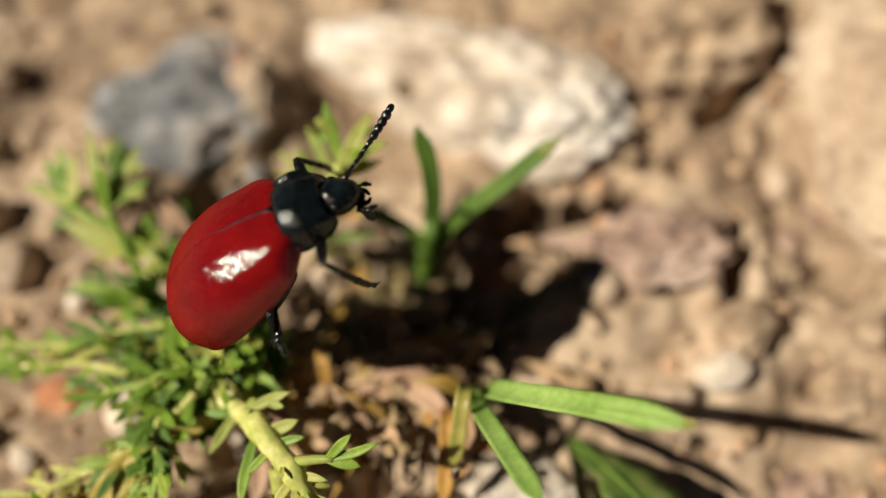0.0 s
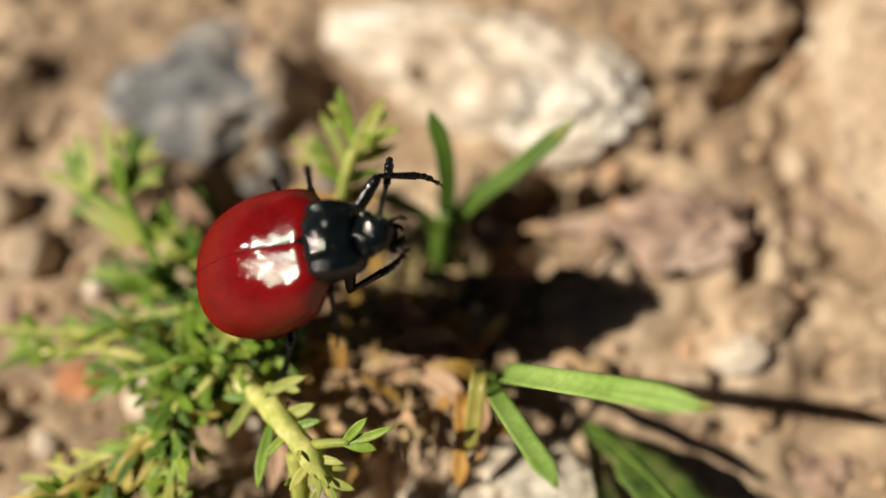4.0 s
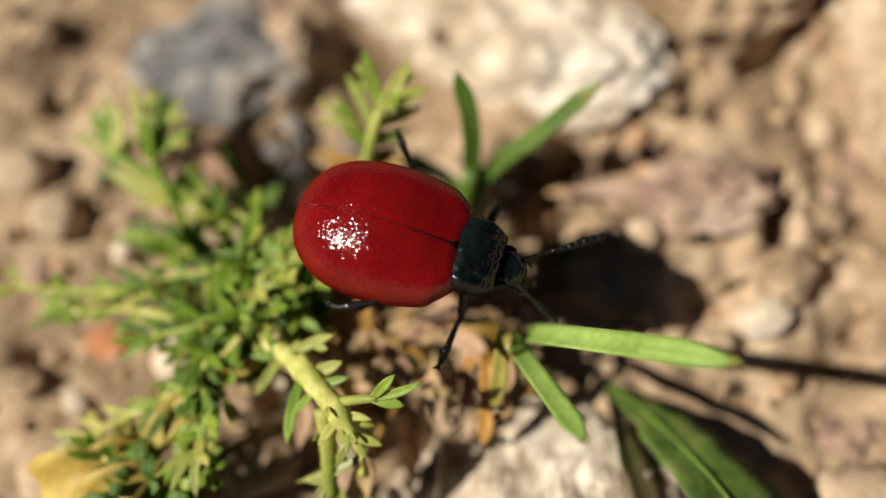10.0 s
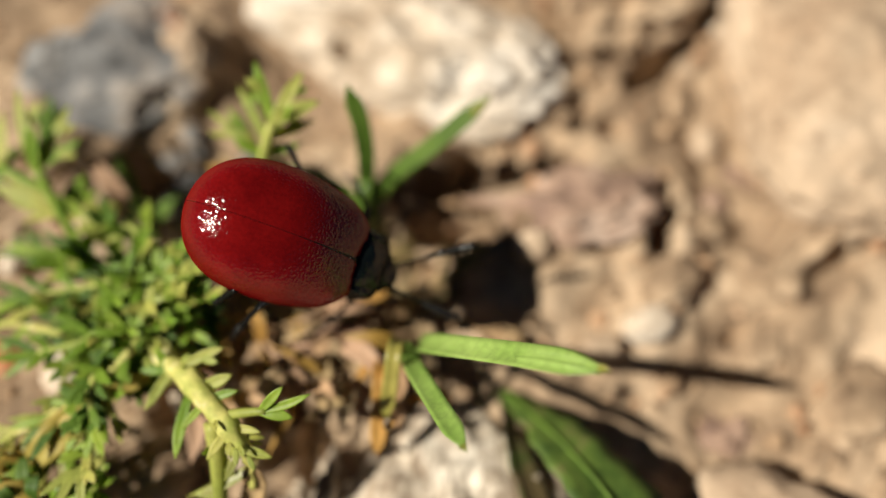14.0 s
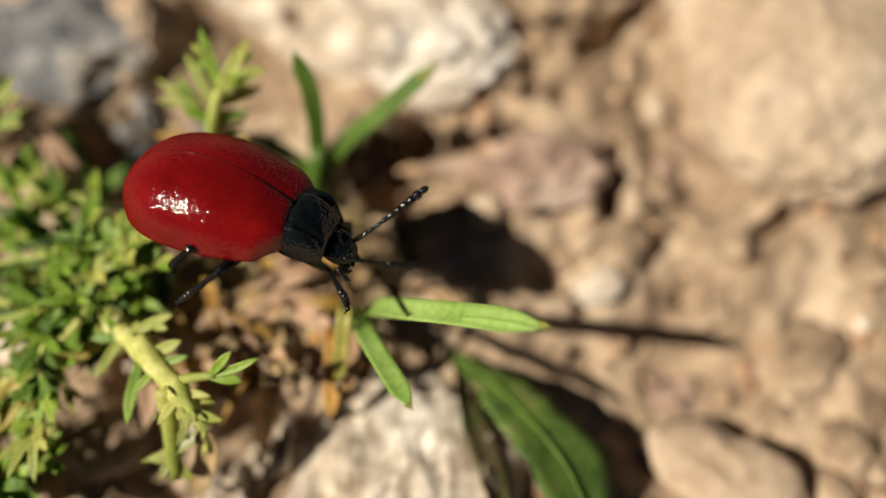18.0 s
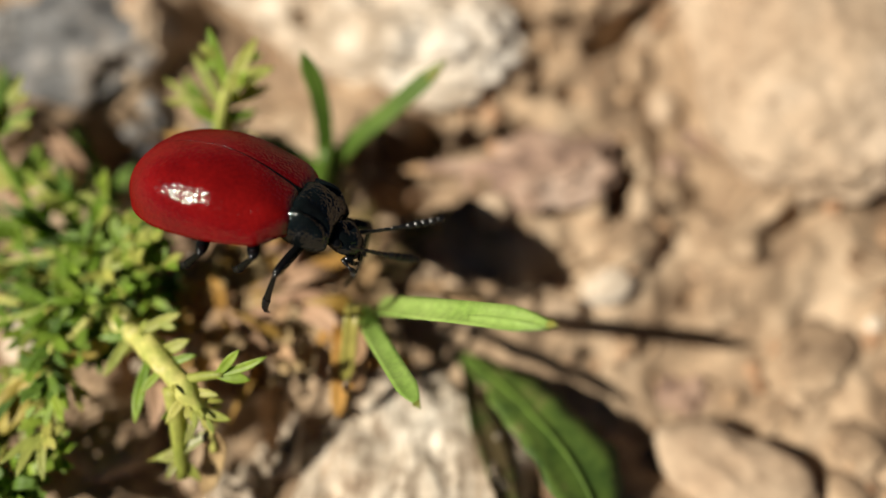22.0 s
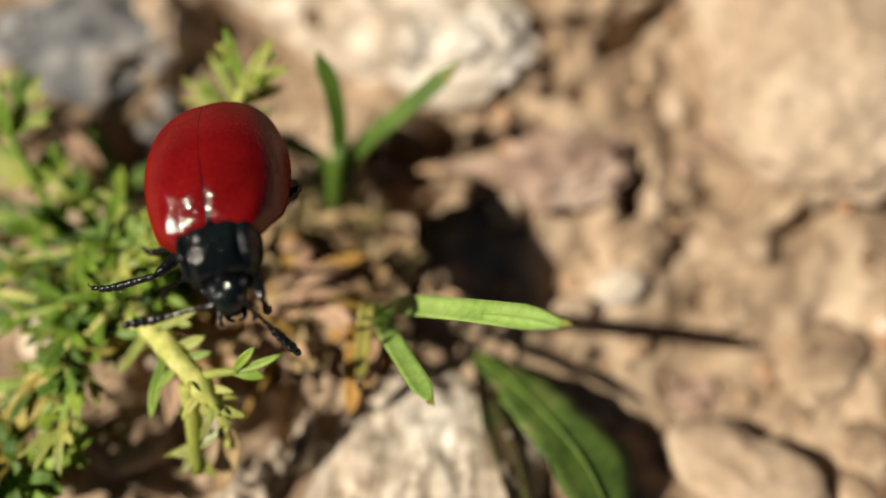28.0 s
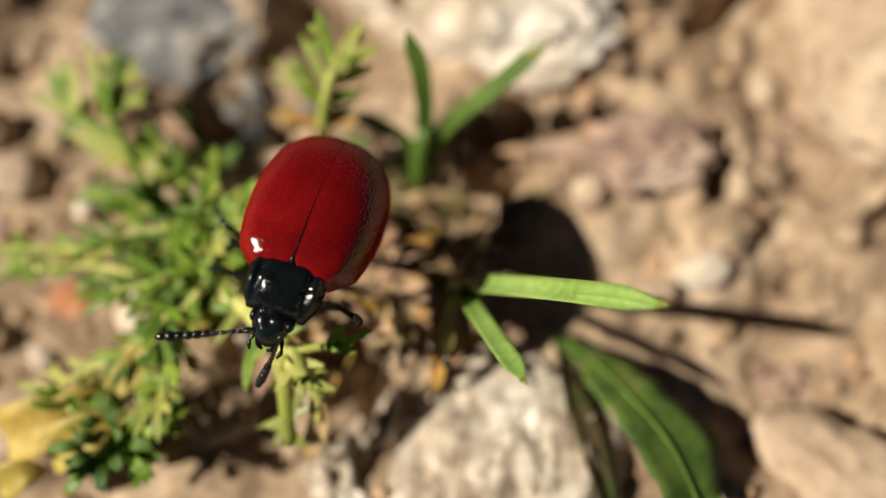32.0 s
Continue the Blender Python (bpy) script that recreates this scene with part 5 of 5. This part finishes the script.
    bends = [(0, 104.8), (0.45, 109.1), (0.55, 113.5), (1, 117.8), (1.45, 111.2), (1.55, 104.6), (2, 98.0), (5, 25.5), (5.5, 24.1), (6, 22.7), (7, 7.5), (9, 35.9), (12, 50.9), (14, 51.1), (15, 56.9), (18, 94.9), (19, 94.8), (20, 94.9), (21, 137.3), (22, 145.7), (25, 58.6), (28, 47.3), (29, 14.2), (30, 9.2), (31, 34.2), (32, 36.1)]
    for piece in legs[3][1:]:
        walk(piece, [(t, pose(FEMUR * MM, 0, 0, 0, a, 0)) for t, a in bends])
    walk(legs[4][0], rows_of([
            (0, -0.200, 1.300, -1.000, 56.80, -11.58, 85.19),
            (5, -0.200, 1.300, -1.000, 56.80, -11.58, 85.19),
            (6.5, -0.200, 1.300, -1.000, 44.84, 36.50, 132.27),
            (32, -0.200, 1.300, -1.000, 44.84, 36.50, 132.27),
    ]))
    bends = [(0, 67.7), (5, 67.7), (6.5, 55.0), (32, 55.0)]
    for piece in legs[4][1:]:
        walk(piece, [(t, pose(FEMUR * MM, 0, 0, 0, a, 0)) for t, a in bends])
    walk(legs[5][0], rows_of([
            (0, -0.200, -1.300, -1.000, -50.60, -19.84, -55.92),
            (1, -0.200, -1.300, -1.000, -50.60, -19.84, -55.92),
            (2, -0.200, -1.300, -1.000, -58.94, -21.05, -45.99),
            (3.5, -0.200, -1.300, -1.000, -60.61, 6.08, -93.47),
            (5, -0.200, -1.300, -1.000, -83.21, 22.30, -146.83),
            (6, -0.200, -1.300, -1.000, -120.73, 19.22, -134.82),
            (7.5, -0.200, -1.300, -1.000, -87.87, -3.74, -96.15),
            (9, -0.200, -1.300, -1.000, -71.68, -40.61, -68.59),
            (10, -0.200, -1.300, -1.000, -69.55, -34.32, -53.61),
            (11, -0.200, -1.300, -1.000, -72.83, -37.18, -59.70),
            (12, -0.200, -1.300, -1.000, -22.87, -40.27, -121.38),
            (13, -0.200, -1.300, -1.000, -7.71, -40.24, -122.86),
            (14, -0.200, -1.300, -1.000, 2.80, -40.58, -113.04),
            (15, -0.200, -1.300, -1.000, 1.91, -47.14, -103.46),
            (18, -0.200, -1.300, -1.000, -45.26, -32.44, -72.51),
            (19, -0.200, -1.300, -1.000, -41.97, -10.41, -75.76),
            (20, -0.200, -1.300, -1.000, -45.16, -10.76, -74.38),
            (21, -0.200, -1.300, -1.000, -41.43, -13.06, -65.86),
            (22, -0.200, -1.300, -1.000, -34.86, -11.81, -66.40),
            (23, -0.200, -1.300, -1.000, -44.34, -18.91, -78.14),
            (24, -0.200, -1.300, -1.000, -69.10, -22.16, -63.27),
            (25, -0.200, -1.300, -1.000, -55.78, -27.37, -64.86),
            (28, -0.200, -1.300, -1.000, -63.21, 21.87, -43.68),
            (32, -0.200, -1.300, -1.000, -63.21, 21.87, -43.68),
    ]))
    bends = [(0, 134.8), (1, 134.8), (2, 133.4), (3.5, 74.3), (5, 15.2), (6, 18.8), (7.5, 77.6), (9, 136.4), (10, 122.1), (11, 121.2), (12, 105.4), (13, 107.7), (14, 111.7), (15, 116.8), (18, 138.1), (19, 126.0), (20, 126.2), (21, 133.1), (22, 134.8), (23, 124.5), (24, 134.8), (25, 131.6), (28, 74.8), (32, 74.8)]
    for piece in legs[5][1:]:
        walk(piece, [(t, pose(FEMUR * MM, 0, 0, 0, a, 0)) for t, a in bends])
    walk(antennae[0], rows_of([
            (0, 6.182, 0.550, -0.738, 0.00, 20.98, 47.11),
            (1, 6.182, 0.550, -0.738, 0.00, 43.55, 40.45),
            (2, 6.182, 0.550, -0.738, 0.00, 41.16, 64.13),
            (5, 6.182, 0.550, -0.738, 0.00, 31.94, 123.15),
            (7, 6.182, 0.550, -0.738, 0.00, 35.42, 141.90),
            (8, 6.182, 0.550, -0.738, 0.00, 37.36, 115.09),
            (9, 6.182, 0.550, -0.738, 0.00, 24.56, 29.05),
            (10, 6.182, 0.550, -0.738, 0.00, 23.52, 37.07),
            (11, 6.182, 0.550, -0.738, 0.00, 15.58, 31.12),
            (12, 6.182, 0.550, -0.738, 0.00, 23.58, 26.48),
            (13, 6.182, 0.550, -0.738, 0.00, 3.28, 14.17),
            (14, 6.182, 0.550, -0.738, 0.00, -22.45, 35.75),
            (15, 6.182, 0.550, -0.738, 0.00, -4.62, 51.68),
            (18, 6.182, 0.550, -0.738, 0.00, -27.29, 43.01),
            (19, 6.182, 0.550, -0.738, 0.00, -48.28, 75.81),
            (20, 6.182, 0.550, -0.738, 0.00, -10.64, 45.61),
            (21, 6.182, 0.550, -0.738, 0.00, -47.55, 73.23),
            (22, 6.182, 0.550, -0.738, 0.00, 5.23, 39.44),
            (23, 6.182, 0.550, -0.738, 0.00, 12.17, 26.99),
            (24, 6.182, 0.550, -0.738, 0.00, 32.02, 26.91),
            (25, 6.182, 0.550, -0.738, -0.00, 44.86, -23.97),
            (28, 6.182, 0.550, -0.738, 0.00, 74.87, 64.65),
            (29, 6.182, 0.550, -0.738, 0.00, 59.88, 11.38),
            (30, 6.182, 0.550, -0.738, -0.00, 68.61, -5.34),
            (31, 6.182, 0.550, -0.738, -0.00, 70.22, -13.44),
            (32, 6.182, 0.550, -0.738, -0.00, 81.99, -43.51),
    ]))
    walk(antennae[1], rows_of([
            (0, 6.182, -0.550, -0.738, 0.00, 57.40, 134.84),
            (5, 6.182, -0.550, -0.738, 0.00, 48.34, 147.77),
            (8, 6.182, -0.550, -0.738, 0.00, 46.74, -175.56),
            (9, 6.182, -0.550, -0.738, -0.00, 56.56, -56.47),
            (11, 6.182, -0.550, -0.738, -0.00, 66.38, -11.40),
            (12, 6.182, -0.550, -0.738, -0.00, 32.14, -41.04),
            (13, 6.182, -0.550, -0.738, -0.00, 22.15, -26.57),
            (14, 6.182, -0.550, -0.738, -0.00, 2.06, -5.09),
            (15, 6.182, -0.550, -0.738, 0.00, -5.52, 13.58),
            (18, 6.182, -0.550, -0.738, 0.00, 28.29, 37.19),
            (19, 6.182, -0.550, -0.738, 0.00, 25.60, 64.33),
            (20, 6.182, -0.550, -0.738, 0.00, 33.54, 55.21),
            (22, 6.182, -0.550, -0.738, 0.00, 32.53, 48.30),
            (23, 6.182, -0.550, -0.738, 0.00, 67.89, 45.85),
            (24, 6.182, -0.550, -0.738, -0.00, 82.85, -84.86),
            (25, 6.182, -0.550, -0.738, 0.00, 26.15, -114.96),
            (28, 6.182, -0.550, -0.738, 0.00, 10.60, -97.48),
            (29, 6.182, -0.550, -0.738, -0.00, 10.68, -75.51),
            (30, 6.182, -0.550, -0.738, -0.00, 18.48, -62.62),
            (31, 6.182, -0.550, -0.738, 0.00, -3.40, -94.36),
            (32, 6.182, -0.550, -0.738, -0.00, 16.07, -70.22),
    ]))


motions()
